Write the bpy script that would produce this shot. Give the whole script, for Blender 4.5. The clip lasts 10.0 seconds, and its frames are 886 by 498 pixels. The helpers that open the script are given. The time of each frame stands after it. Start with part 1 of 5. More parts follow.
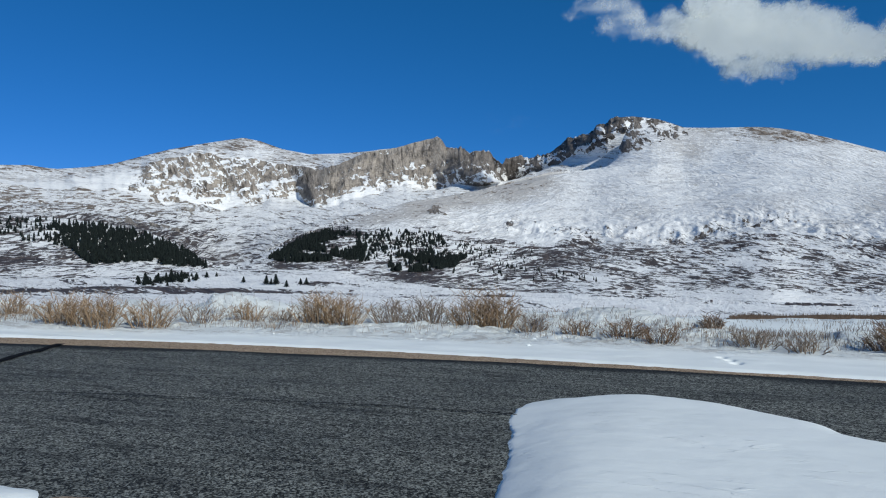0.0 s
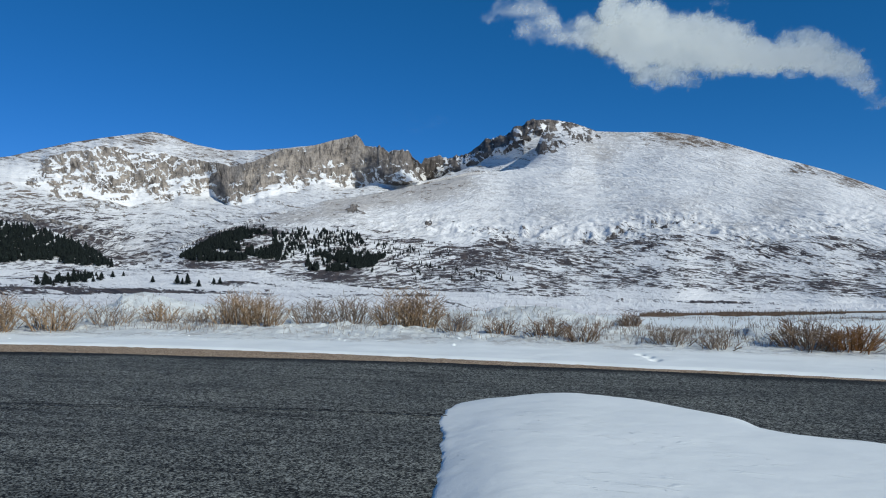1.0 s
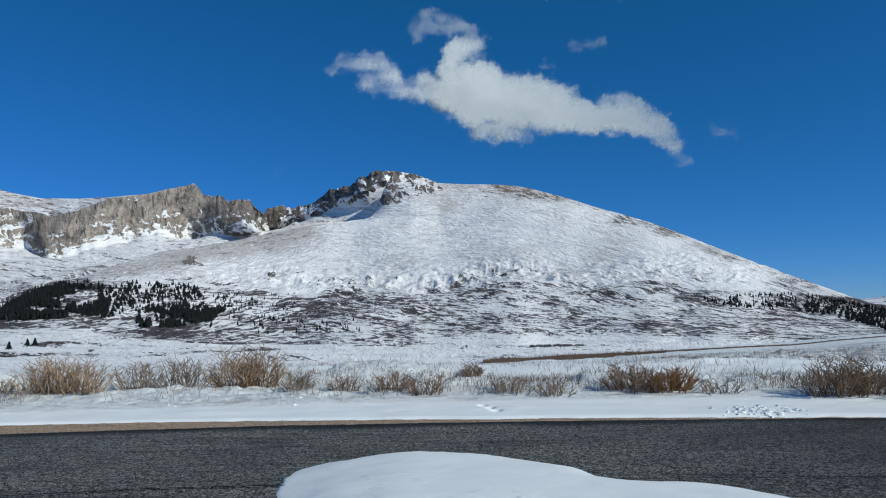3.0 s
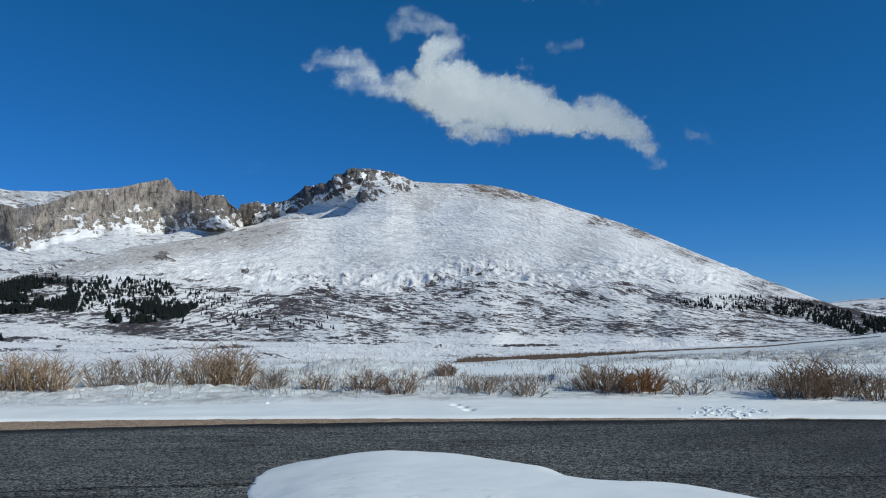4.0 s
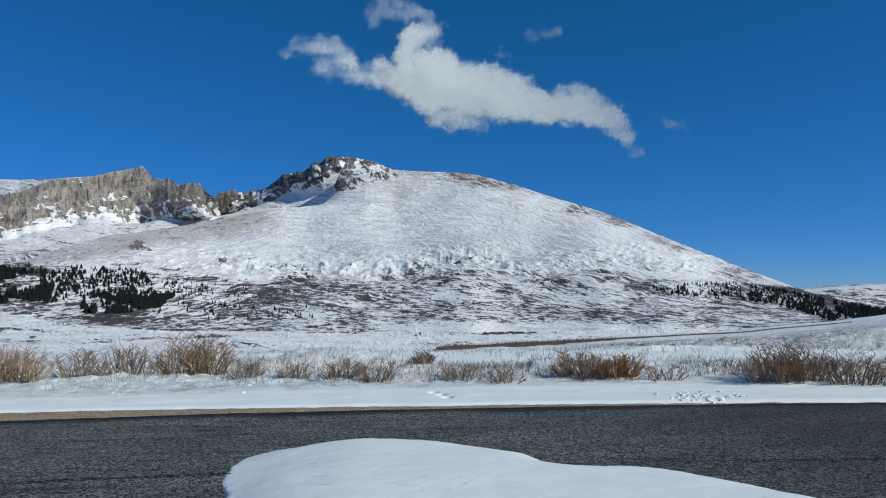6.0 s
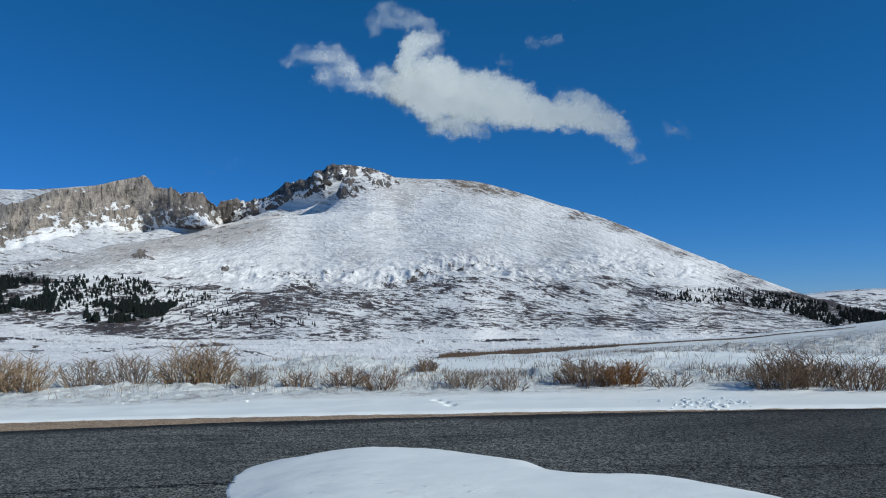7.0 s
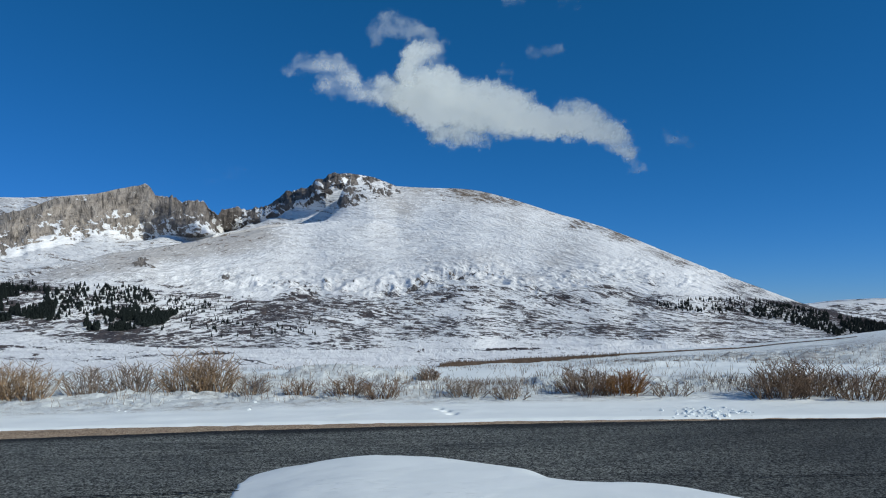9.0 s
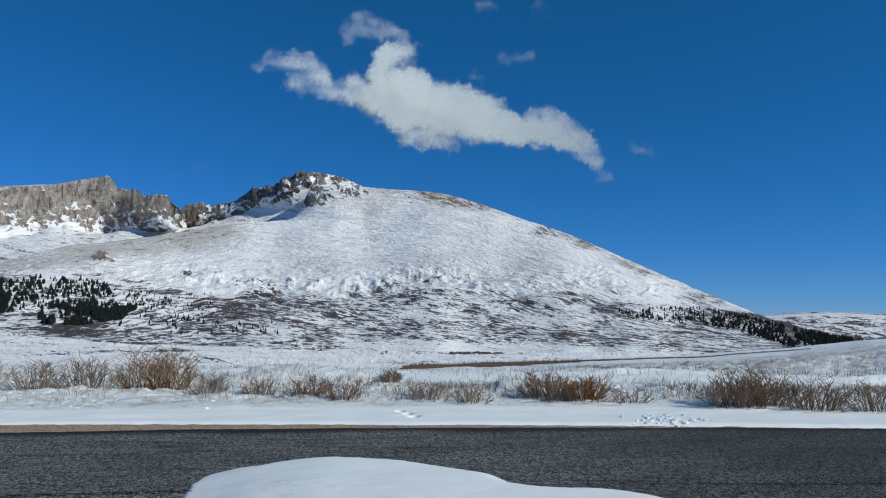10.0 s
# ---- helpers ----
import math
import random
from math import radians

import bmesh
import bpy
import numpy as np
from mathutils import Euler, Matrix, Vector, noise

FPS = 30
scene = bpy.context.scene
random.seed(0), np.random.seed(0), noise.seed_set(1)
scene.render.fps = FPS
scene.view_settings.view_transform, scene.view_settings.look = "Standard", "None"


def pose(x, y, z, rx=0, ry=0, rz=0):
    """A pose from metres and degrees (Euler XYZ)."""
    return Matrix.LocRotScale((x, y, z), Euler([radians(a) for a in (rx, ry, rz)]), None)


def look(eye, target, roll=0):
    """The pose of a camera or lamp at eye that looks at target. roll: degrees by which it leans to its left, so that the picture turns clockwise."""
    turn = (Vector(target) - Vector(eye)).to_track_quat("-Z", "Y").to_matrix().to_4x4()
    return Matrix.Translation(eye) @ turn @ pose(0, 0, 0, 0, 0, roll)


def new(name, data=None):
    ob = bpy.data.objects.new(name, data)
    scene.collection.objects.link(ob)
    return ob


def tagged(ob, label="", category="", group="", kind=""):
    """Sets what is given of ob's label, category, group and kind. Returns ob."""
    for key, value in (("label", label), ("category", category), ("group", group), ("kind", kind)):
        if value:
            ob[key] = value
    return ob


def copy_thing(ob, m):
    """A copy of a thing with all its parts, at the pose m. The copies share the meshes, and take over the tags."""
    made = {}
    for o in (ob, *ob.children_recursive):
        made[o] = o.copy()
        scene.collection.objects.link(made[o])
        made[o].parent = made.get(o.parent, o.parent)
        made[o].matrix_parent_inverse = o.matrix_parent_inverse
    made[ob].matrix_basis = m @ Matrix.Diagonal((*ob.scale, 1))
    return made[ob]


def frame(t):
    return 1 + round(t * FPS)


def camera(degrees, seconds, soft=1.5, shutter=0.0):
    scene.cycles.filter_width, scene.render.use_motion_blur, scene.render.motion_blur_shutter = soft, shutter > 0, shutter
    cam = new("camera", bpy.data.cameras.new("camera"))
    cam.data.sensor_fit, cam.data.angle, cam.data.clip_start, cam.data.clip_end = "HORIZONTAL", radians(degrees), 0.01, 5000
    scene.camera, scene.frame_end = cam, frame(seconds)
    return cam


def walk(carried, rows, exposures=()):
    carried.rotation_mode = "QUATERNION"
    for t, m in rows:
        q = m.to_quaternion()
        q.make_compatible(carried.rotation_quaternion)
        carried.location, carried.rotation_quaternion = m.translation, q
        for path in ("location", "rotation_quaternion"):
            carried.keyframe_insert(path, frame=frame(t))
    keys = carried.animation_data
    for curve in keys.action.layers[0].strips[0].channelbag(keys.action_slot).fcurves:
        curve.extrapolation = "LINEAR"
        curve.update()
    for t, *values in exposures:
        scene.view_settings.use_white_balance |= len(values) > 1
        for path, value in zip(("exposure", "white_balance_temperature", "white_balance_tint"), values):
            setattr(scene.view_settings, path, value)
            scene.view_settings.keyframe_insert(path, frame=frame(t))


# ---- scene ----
# camera: held in the hand at the roadside, turning to the right
cam = camera(63.5, 10.0, soft=1.1)
walk(cam, [
    (0.0, pose(0.079, -0.154, 1.514, 90.97, -0.50, 21.56)),
    (0.3, pose(0.057, -0.122, 1.522, 90.78, -0.33, 17.76)),
    (0.5, pose(0.042, -0.101, 1.527, 90.72, -0.30, 15.76)),
    (0.7, pose(-0.001, -0.090, 1.521, 90.85, -0.27, 15.15)),
    (1.0, pose(-0.066, -0.074, 1.512, 90.98, -0.60, 15.05)),
    (1.3, pose(-0.090, -0.050, 1.529, 91.84, -0.39, 13.98)),
    (1.5, pose(-0.106, -0.034, 1.541, 92.36, -0.36, 12.42)),
    (1.8, pose(-0.095, -0.020, 1.542, 93.82, 0.40, 10.74)),
    (2.0, pose(-0.087, -0.011, 1.543, 94.55, 0.89, 9.06)),
    (2.2, pose(-0.061, 0.007, 1.560, 94.79, 1.11, 6.96)),
    (2.5, pose(-0.021, 0.035, 1.585, 94.98, 1.36, 5.17)),
    (2.7, pose(-0.020, 0.028, 1.587, 94.97, 1.15, 4.11)),
    (3.8, pose(-0.011, -0.014, 1.599, 94.90, 0.51, 1.06)),
    (4.0, pose(-0.010, -0.021, 1.601, 94.83, 0.29, 0.80)),
    (4.5, pose(0.000, 0.000, 1.600, 94.56, 0.00, 0.00)),
    (5.0, pose(0.012, 0.028, 1.588, 94.25, -0.03, -0.62)),
    (5.5, pose(0.019, 0.020, 1.588, 93.93, 0.24, -0.75)),
    (5.7, pose(0.018, 0.018, 1.589, 93.88, 0.40, -0.84)),
    (6.8, pose(0.015, 0.010, 1.595, 94.25, 0.89, -0.66)),
    (7.0, pose(0.014, 0.008, 1.596, 94.47, 0.90, -0.65)),
    (7.5, pose(0.020, -0.009, 1.599, 94.82, 1.06, -0.64)),
    (8.0, pose(0.014, -0.024, 1.604, 94.92, 0.96, -0.55)),
    (8.5, pose(0.010, -0.045, 1.597, 95.16, 0.96, -0.49)),
    (9.0, pose(-0.013, -0.046, 1.597, 95.17, 0.78, -0.61)),
    (9.5, pose(-0.019, -0.042, 1.599, 95.22, 0.43, -0.63)),
    (9.8, pose(-0.015, -0.009, 1.591, 95.32, -0.51, -1.67)),
    (10.0, pose(-0.012, 0.013, 1.586, 95.39, -0.66, -3.45)),
], exposures=[(0.0, 0.0), (10.0, 0.0)])

# ---- light: afternoon sun from behind and to the right, clear mountain sky ----
SUN_AZ, SUN_EL = 116.0, 34.0
world = bpy.data.worlds.new("sky")
scene.world = world
world.use_nodes = True
wn = world.node_tree
wn.nodes.clear()
sky = wn.nodes.new("ShaderNodeTexSky")
sky.sky_type = "NISHITA"
sky.sun_disc = False
sky.sun_elevation, sky.sun_rotation = radians(SUN_EL), radians(SUN_AZ)
sky.altitude, sky.air_density, sky.dust_density, sky.ozone_density = 3500, 1.0, 0.0, 4.6
hsv = wn.nodes.new("ShaderNodeHueSaturation")
hsv.inputs["Saturation"].default_value = 1.2
bgd = wn.nodes.new("ShaderNodeBackground")
bgd.inputs["Strength"].default_value = 0.083
wout = wn.nodes.new("ShaderNodeOutputWorld")
wn.links.new(sky.outputs[0], hsv.inputs["Color"])
tint = wn.nodes.new("ShaderNodeMix")
tint.data_type, tint.blend_type = "RGBA", "MULTIPLY"
tint.inputs[0].default_value, tint.inputs[7].default_value = 1.0, (0.36, 0.855, 1.12, 1)
wn.links.new(hsv.outputs[0], tint.inputs[6])
rgb = wn.nodes.new("ShaderNodeSeparateColor")
flat = wn.nodes.new("ShaderNodeMath")
flat.operation = "POWER"
flat.inputs[1].default_value = 0.70
gain = wn.nodes.new("ShaderNodeMath")
gain.operation = "MULTIPLY"
gain.inputs[1].default_value = 1.19
join = wn.nodes.new("ShaderNodeCombineColor")
wn.links.new(tint.outputs[2], rgb.inputs[0])
wn.links.new(rgb.outputs[1], flat.inputs[0])
wn.links.new(flat.outputs[0], gain.inputs[0])
wn.links.new(rgb.outputs[0], join.inputs[0])
wn.links.new(gain.outputs[0], join.inputs[1])
deep = wn.nodes.new("ShaderNodeMath")
deep.operation = "POWER"
deep.inputs[1].default_value = 0.88
lift = wn.nodes.new("ShaderNodeMath")
lift.operation = "MULTIPLY"
lift.inputs[1].default_value = 1.175
wn.links.new(rgb.outputs[2], deep.inputs[0])
wn.links.new(deep.outputs[0], lift.inputs[0])
wn.links.new(lift.outputs[0], join.inputs[2])
wn.links.new(join.outputs[0], bgd.inputs["Color"])
wn.links.new(bgd.outputs[0], wout.inputs["Surface"])

sun = new("sun", bpy.data.lights.new("sun", "SUN"))
sun.data.energy, sun.data.angle, sun.data.color = 3.3, radians(0.5), (0.99, 0.99, 0.90)
sa, se = radians(SUN_AZ), radians(SUN_EL)
sun.matrix_world = look((0, 0, 0), (-math.sin(sa) * math.cos(se), -math.cos(sa) * math.cos(se), -math.sin(se)))


# ---- materials ----
class Nodes:
    """A short way to write a node material."""

    def __init__(self, name):
        self.mat = bpy.data.materials.new(name)
        self.mat.use_nodes = True
        self.t = self.mat.node_tree
        self.t.nodes.clear()
        self.out = self.t.nodes.new("ShaderNodeOutputMaterial")

    def add(self, kind, props=None, **sockets):
        n = self.t.nodes.new(kind)
        for k, v in (props or {}).items():
            setattr(n, k, v)
        for k, v in sockets.items():
            self.put(n.inputs[k.replace("_", " ")], v)
        return n

    def put(self, sock, v):
        if isinstance(v, bpy.types.NodeSocket):
            self.t.links.new(v, sock)
        elif isinstance(v, bpy.types.Node):
            self.t.links.new(v.outputs[0], sock)
        else:
            sock.default_value = v

    def math(self, op, a, b=0.0, clamp=False):
        n = self.t.nodes.new("ShaderNodeMath")
        n.operation, n.use_clamp = op, clamp
        self.put(n.inputs[0], a)
        self.put(n.inputs[1], b)
        return n.outputs[0]

    def pos(self, scale=(1, 1, 1), turn=0.0):
        g = self.add("ShaderNodeNewGeometry")
        m = self.add("ShaderNodeMapping", {"vector_type": "POINT"})
        self.put(m.inputs["Vector"], g.outputs["Position"])
        m.inputs["Rotation"].default_value = (0, 0, radians(turn))
        m.inputs["Scale"].default_value = scale
        return m.outputs[0]

    def obj(self, scale=(1, 1, 1)):
        g = self.add("ShaderNodeTexCoord")
        m = self.add("ShaderNodeMapping")
        self.put(m.inputs["Vector"], g.outputs["Object"])
        m.inputs["Scale"].default_value = scale
        return m.outputs[0]

    def noise(self, vec, scale=1.0, detail=4.0, rough=0.55, warp=0.0):
        n = self.add("ShaderNodeTexNoise", None, Vector=vec, Scale=scale, Detail=detail, Roughness=rough, Distortion=warp)
        return n.outputs["Fac"]

    def attr(self, name):
        return self.add("ShaderNodeAttribute", {"attribute_name": name}).outputs["Fac"]

    def step(self, v, a, b):
        n = self.add("ShaderNodeMapRange", {"interpolation_type": "SMOOTHSTEP"})
        self.put(n.inputs["Value"], v)
        n.inputs["From Min"].default_value, n.inputs["From Max"].default_value = a, b
        return n.outputs["Result"]

    def ramp(self, v, *stops):
        n = self.add("ShaderNodeValToRGB")
        self.put(n.inputs[0], v)
        e = n.color_ramp.elements
        while len(e) < len(stops):
            e.new(0.5)
        for el, (p, c) in zip(e, stops):
            el.position, el.color = p, (*c, 1)
        return n.outputs[0]

    def mix(self, f, a, b):
        n = self.add("ShaderNodeMix", {"data_type": "RGBA"})
        self.put(n.inputs[0], f)
        for i, v in ((6, a), (7, b)):
            self.put(n.inputs[i], (*v, 1) if isinstance(v, tuple) and len(v) == 3 else v)
        return n.outputs[2]

    def bump(self, h, strength, dist):
        return self.add("ShaderNodeBump", None, Height=h, Strength=strength, Distance=dist).outputs[0]

    def done(self, color, rough=0.8, normal=None, spec=0.3, **more):
        b = self.add("ShaderNodeBsdfPrincipled")
        self.put(b.inputs["Base Color"], (*color, 1) if isinstance(color, tuple) else color)
        self.put(b.inputs["Roughness"], rough)
        self.put(b.inputs["Specular IOR Level"], spec)
        if normal is not None:
            self.put(b.inputs["Normal"], normal)
        for k, v in more.items():
            self.put(b.inputs[k.replace("_", " ")], v)
        self.t.links.new(b.outputs[0], self.out.inputs["Surface"])
        return self.mat


def mat_land():
    """Snow over heath, turf and granite. rock and veg say how much of each stands out of the snow, scour how thin the
    wind has worn it, dark how far the granite turns to a darker grey that also paints in shade; u runs along the slope,
    v is its height and w follows its contours."""
    m = Nodes("snowy_land")
    g = m.add("ShaderNodeNewGeometry")
    sep = m.add("ShaderNodeSeparateXYZ")
    m.put(sep.inputs[0], g.outputs["Normal"])
    u, v, w, rock, veg = (m.attr(k) for k in ("u", "v", "w", "rock", "veg"))
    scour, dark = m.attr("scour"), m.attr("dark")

    def at(sx, sy, lean=0.0, up=None):
        """Coordinates stretched by sx along and sy across; lines of it drop by lean to one side."""
        c = m.add("ShaderNodeCombineXYZ")
        m.put(c.inputs[0], m.math("MULTIPLY", u, sx))
        h = m.math("ADD", up or w, m.math("MULTIPLY", u, lean)) if lean else (up or w)
        m.put(c.inputs[1], m.math("MULTIPLY", h, sy))
        return c.outputs[0]

    def cells(sx, sy, lean, wobble):
        base = at(sx, sy, lean, v)
        n = m.add("ShaderNodeTexNoise", None, Vector=base, Scale=0.8, Detail=5.0, Roughness=0.62)
        bend = m.add("ShaderNodeVectorMath", {"operation": "MULTIPLY_ADD"})
        m.put(bend.inputs[0], n.outputs["Color"])
        bend.inputs[1].default_value = (wobble, wobble, 0)
        m.put(bend.inputs[2], base)
        vo = m.add("ShaderNodeTexVoronoi", {"feature": "DISTANCE_TO_EDGE"}, Vector=bend.outputs[0], Scale=1.0)
        return vo.outputs["Distance"]

    # wind-drawn streaks of heath between the snow
    big = m.noise(at(0.20, 0.75, 0.05), 1, 4, 0.55, 0.6)
    streak = m.noise(at(0.62, 4.7, 0.10), 1, 5, 0.60, 1.6)
    fine = m.noise(at(2.6, 13.0, 0.08), 1, 4, 0.65, 1.5)
    n = m.math("ADD", m.math("MULTIPLY", streak, 0.52), m.math("ADD", m.math("MULTIPLY", big, 0.14), m.math("MULTIPLY", fine, 0.34)))
    vm = m.step(m.math("ADD", n, m.math("SUBTRACT", m.math("MULTIPLY", veg, 0.42), 0.21)), 0.495, 0.540)
    heath = m.ramp(m.noise(at(1.3, 5.0, 0.1), 1, 6, 0.72), (0.33, (0.030, 0.029, 0.033)), (0.48, (0.066, 0.058, 0.060)), (0.60, (0.115, 0.092, 0.083)), (0.72, (0.19, 0.155, 0.125)))
    turf = m.ramp(m.noise(at(2.5, 9.0), 1, 5, 0.7), (0.35, (0.12, 0.098, 0.08)), (0.65, (0.29, 0.235, 0.185)))
    heath = m.mix(m.step(v, 2.6, 4.2), heath, turf)
    # rock: broken by joints, with snow lying in its gullies
    rn = m.noise(at(1.5, 2.6, 0.0, v), 1, 9, 0.70, 0.6)
    vein = m.math("MULTIPLY", m.math("SUBTRACT", 1.0, m.step(cells(1.4, 1.3, 0.5, 2.8), 0.0, 0.13)), m.step(m.noise(at(1.5, 1.9, 0.0, v), 1, 5, 0.65), 0.42, 0.56))
    steep = m.math("MULTIPLY", m.math("SUBTRACT", 0.66, sep.outputs["Z"]), 0.34)
    k = m.math("ADD", m.math("ADD", rn, steep), m.math("SUBTRACT", m.math("MULTIPLY", rock, 0.6), 0.3))
    rm = m.step(m.math("SUBTRACT", k, m.math("MULTIPLY", vein, m.math("MULTIPLY", m.math("SUBTRACT", 1.42, rock, True), 1.15))), 0.53, 0.565)
    upright = m.noise(at(3.2, 1.1, 0.25, v), 1, 8, 0.72, 0.5)
    grain = m.math("ADD", m.math("MULTIPLY", m.noise(at(0.8, 1.0, 0.0, v), 1, 5, 0.6), 0.42), m.math("MULTIPLY", upright, 0.58))
    stone = m.ramp(grain, (0.36, (0.14, 0.125, 0.11)), (0.43, (0.34, 0.30, 0.255)), (0.53, (0.52, 0.455, 0.385)), (0.64, (0.64, 0.57, 0.48)))
    # Greyer rock tone, with the shade of faces turned from the sun painted in.
    shaded_grey_stone = m.ramp(grain, (0.36, (0.035, 0.032, 0.033)), (0.45, (0.12, 0.106, 0.098)), (0.55, (0.235, 0.208, 0.188)), (0.65, (0.38, 0.335, 0.295)))
    stone = m.mix(dark, stone, shaded_grey_stone)
    joint = m.math("MAXIMUM", m.math("SUBTRACT", 1.0, m.step(cells(2.7, 1.5, 0.45, 1.1), 0.0, 0.075)), m.math("MULTIPLY", m.math("SUBTRACT", 1.0, m.step(cells(6.0, 4.2, -0.3, 1.1), 0.0, 0.09)), 0.6))
    joint = m.math("MULTIPLY", joint, m.step(m.noise(at(1.7, 1.2, 0.0, v), 1, 3, 0.6), 0.34, 0.58))
    stone = m.mix(m.math("MULTIPLY", joint, 0.42), stone, (0.06, 0.052, 0.047))
    crack = m.math("SUBTRACT", 1.0, m.step(m.noise(at(3.6, 0.9, 0.4, v), 1, 5, 0.66, 0.7), 0.34, 0.44))
    stone = m.mix(m.math("MULTIPLY", crack, 0.75), stone, (0.055, 0.048, 0.043))
    # wind-packed snow, with terracettes and stones showing where it lies thin
    ripple = m.math("ADD", m.math("MULTIPLY", m.noise(at(0.42, 4.2, 0.03), 1, 5, 0.55, 0.9), 0.62), m.math("MULTIPLY", m.noise(at(1.6, 9.0, 0.03), 1, 5, 0.66, 1.5), 0.38))
    snowc = m.ramp(ripple, (0.36, (0.70, 0.70, 0.70)), (0.46, (0.84, 0.845, 0.84)), (0.56, (0.92, 0.925, 0.91)))
    line = m.math("ADD", m.math("MULTIPLY", m.noise(at(1.1, 8.0, 0.02), 1, 5, 0.68, 1.6), 0.66), m.math("MULTIPLY", m.noise(at(5.0, 17.0), 1, 4, 0.7, 0.8), 0.34))
    worn = m.step(m.math("ADD", line, m.math("MULTIPLY", m.math("SUBTRACT", scour, 0.5), 0.30)), 0.50, 0.60)
    snowc = m.mix(m.math("MULTIPLY", worn, 0.55), snowc, m.mix(m.step(scour, 0.62, 0.95), (0.37, 0.36, 0.36), turf))
    c = m.mix(vm, snowc, heath)
    c = m.mix(rm, c, stone)
    relief = m.math("SUBTRACT", m.math("MULTIPLY", grain, 38.0), m.math("ADD", m.math("MULTIPLY", joint, 4.0), m.math("MULTIPLY", crack, 9.0)))
    h = m.math("ADD", m.math("MULTIPLY", relief, rm), m.math("ADD", m.math("ADD", m.math("MULTIPLY", ripple, 8.0), m.math("MULTIPLY", m.noise(at(1.2, 4.6, 0.05), 1, 4, 0.6, 1.3), 7.5)), m.math("MULTIPLY", vm, 0.7)))
    span = m.add("ShaderNodeVectorMath", {"operation": "LENGTH"})
    m.put(span.inputs[0], g.outputs["Position"])
    h = m.math("MULTIPLY", h, m.math("MULTIPLY", span.outputs["Value"], 1 / 2400, True))
    return m.done(c, 0.8, m.bump(h, 0.85, 1.0), 0.1)


def mat_near_snow(name="snow_bank", grit=0.0):
    m = Nodes(name)
    a = m.noise(m.pos((1.2, 2.2, 2)), 1, 5, 0.6, 0.3)
    b = m.noise(m.pos((4, 14, 12), 24), 1, 4, 0.6, 0.9)
    # a few crisp wind-cut lips on an otherwise smooth crust
    lip = m.math("MULTIPLY", m.step(b, 0.60, 0.64), m.step(m.noise(m.pos((0.9, 1.1, 1)), 1, 2, 0.5), 0.52, 0.62))
    c = m.noise(m.pos((120, 120, 120)), 1, 2, 0.6)
    col = m.ramp(a, (0.3, (0.785, 0.83, 0.82)), (0.7, (0.865, 0.905, 0.89)))
    h = m.math("ADD", m.math("MULTIPLY", lip, 0.16), m.math("ADD", m.math("MULTIPLY", a, 0.6), m.math("MULTIPLY", c, 0.05)))
    if grit:
        v = m.attr("veg")
        d = m.step(m.noise(m.pos((30, 45, 30)), 1, 6, 0.75), 0.64, 0.72)
        col = m.mix(m.math("MULTIPLY", d, v, True), col, (0.20, 0.15, 0.10))
        litter = m.step(m.noise(m.pos((2.0, 3.4, 3)), 1, 8, 0.80), 0.51, 0.58)
        col = m.mix(m.math("MULTIPLY", m.math("MULTIPLY", litter, v), 0.42, True), col, (0.27, 0.22, 0.18))
        # Scrub tone, which also paints grazing shade into the snow on the right.
        wide = m.math("SUBTRACT", v, 0.85, True)
        furrow = m.noise(m.pos((0.38, 1.5, 1), 10), 1, 6, 0.65, 0.8)
        col = m.mix(m.math("MULTIPLY", m.math("MULTIPLY", m.step(furrow, 0.47, 0.60), wide), 0.75, True), col, (0.30, 0.27, 0.25))
        h = m.math("ADD", h, m.math("MULTIPLY", m.math("MULTIPLY", furrow, wide), 14.0))
        rough = m.noise(m.pos((5, 9, 8)), 1, 7, 0.75, 0.8)
        h = m.math("ADD", h, m.math("MULTIPLY", m.math("MULTIPLY", rough, v), 2.6))
    return m.done(col, 0.6, m.bump(h, 0.7, 0.05), 0.25)


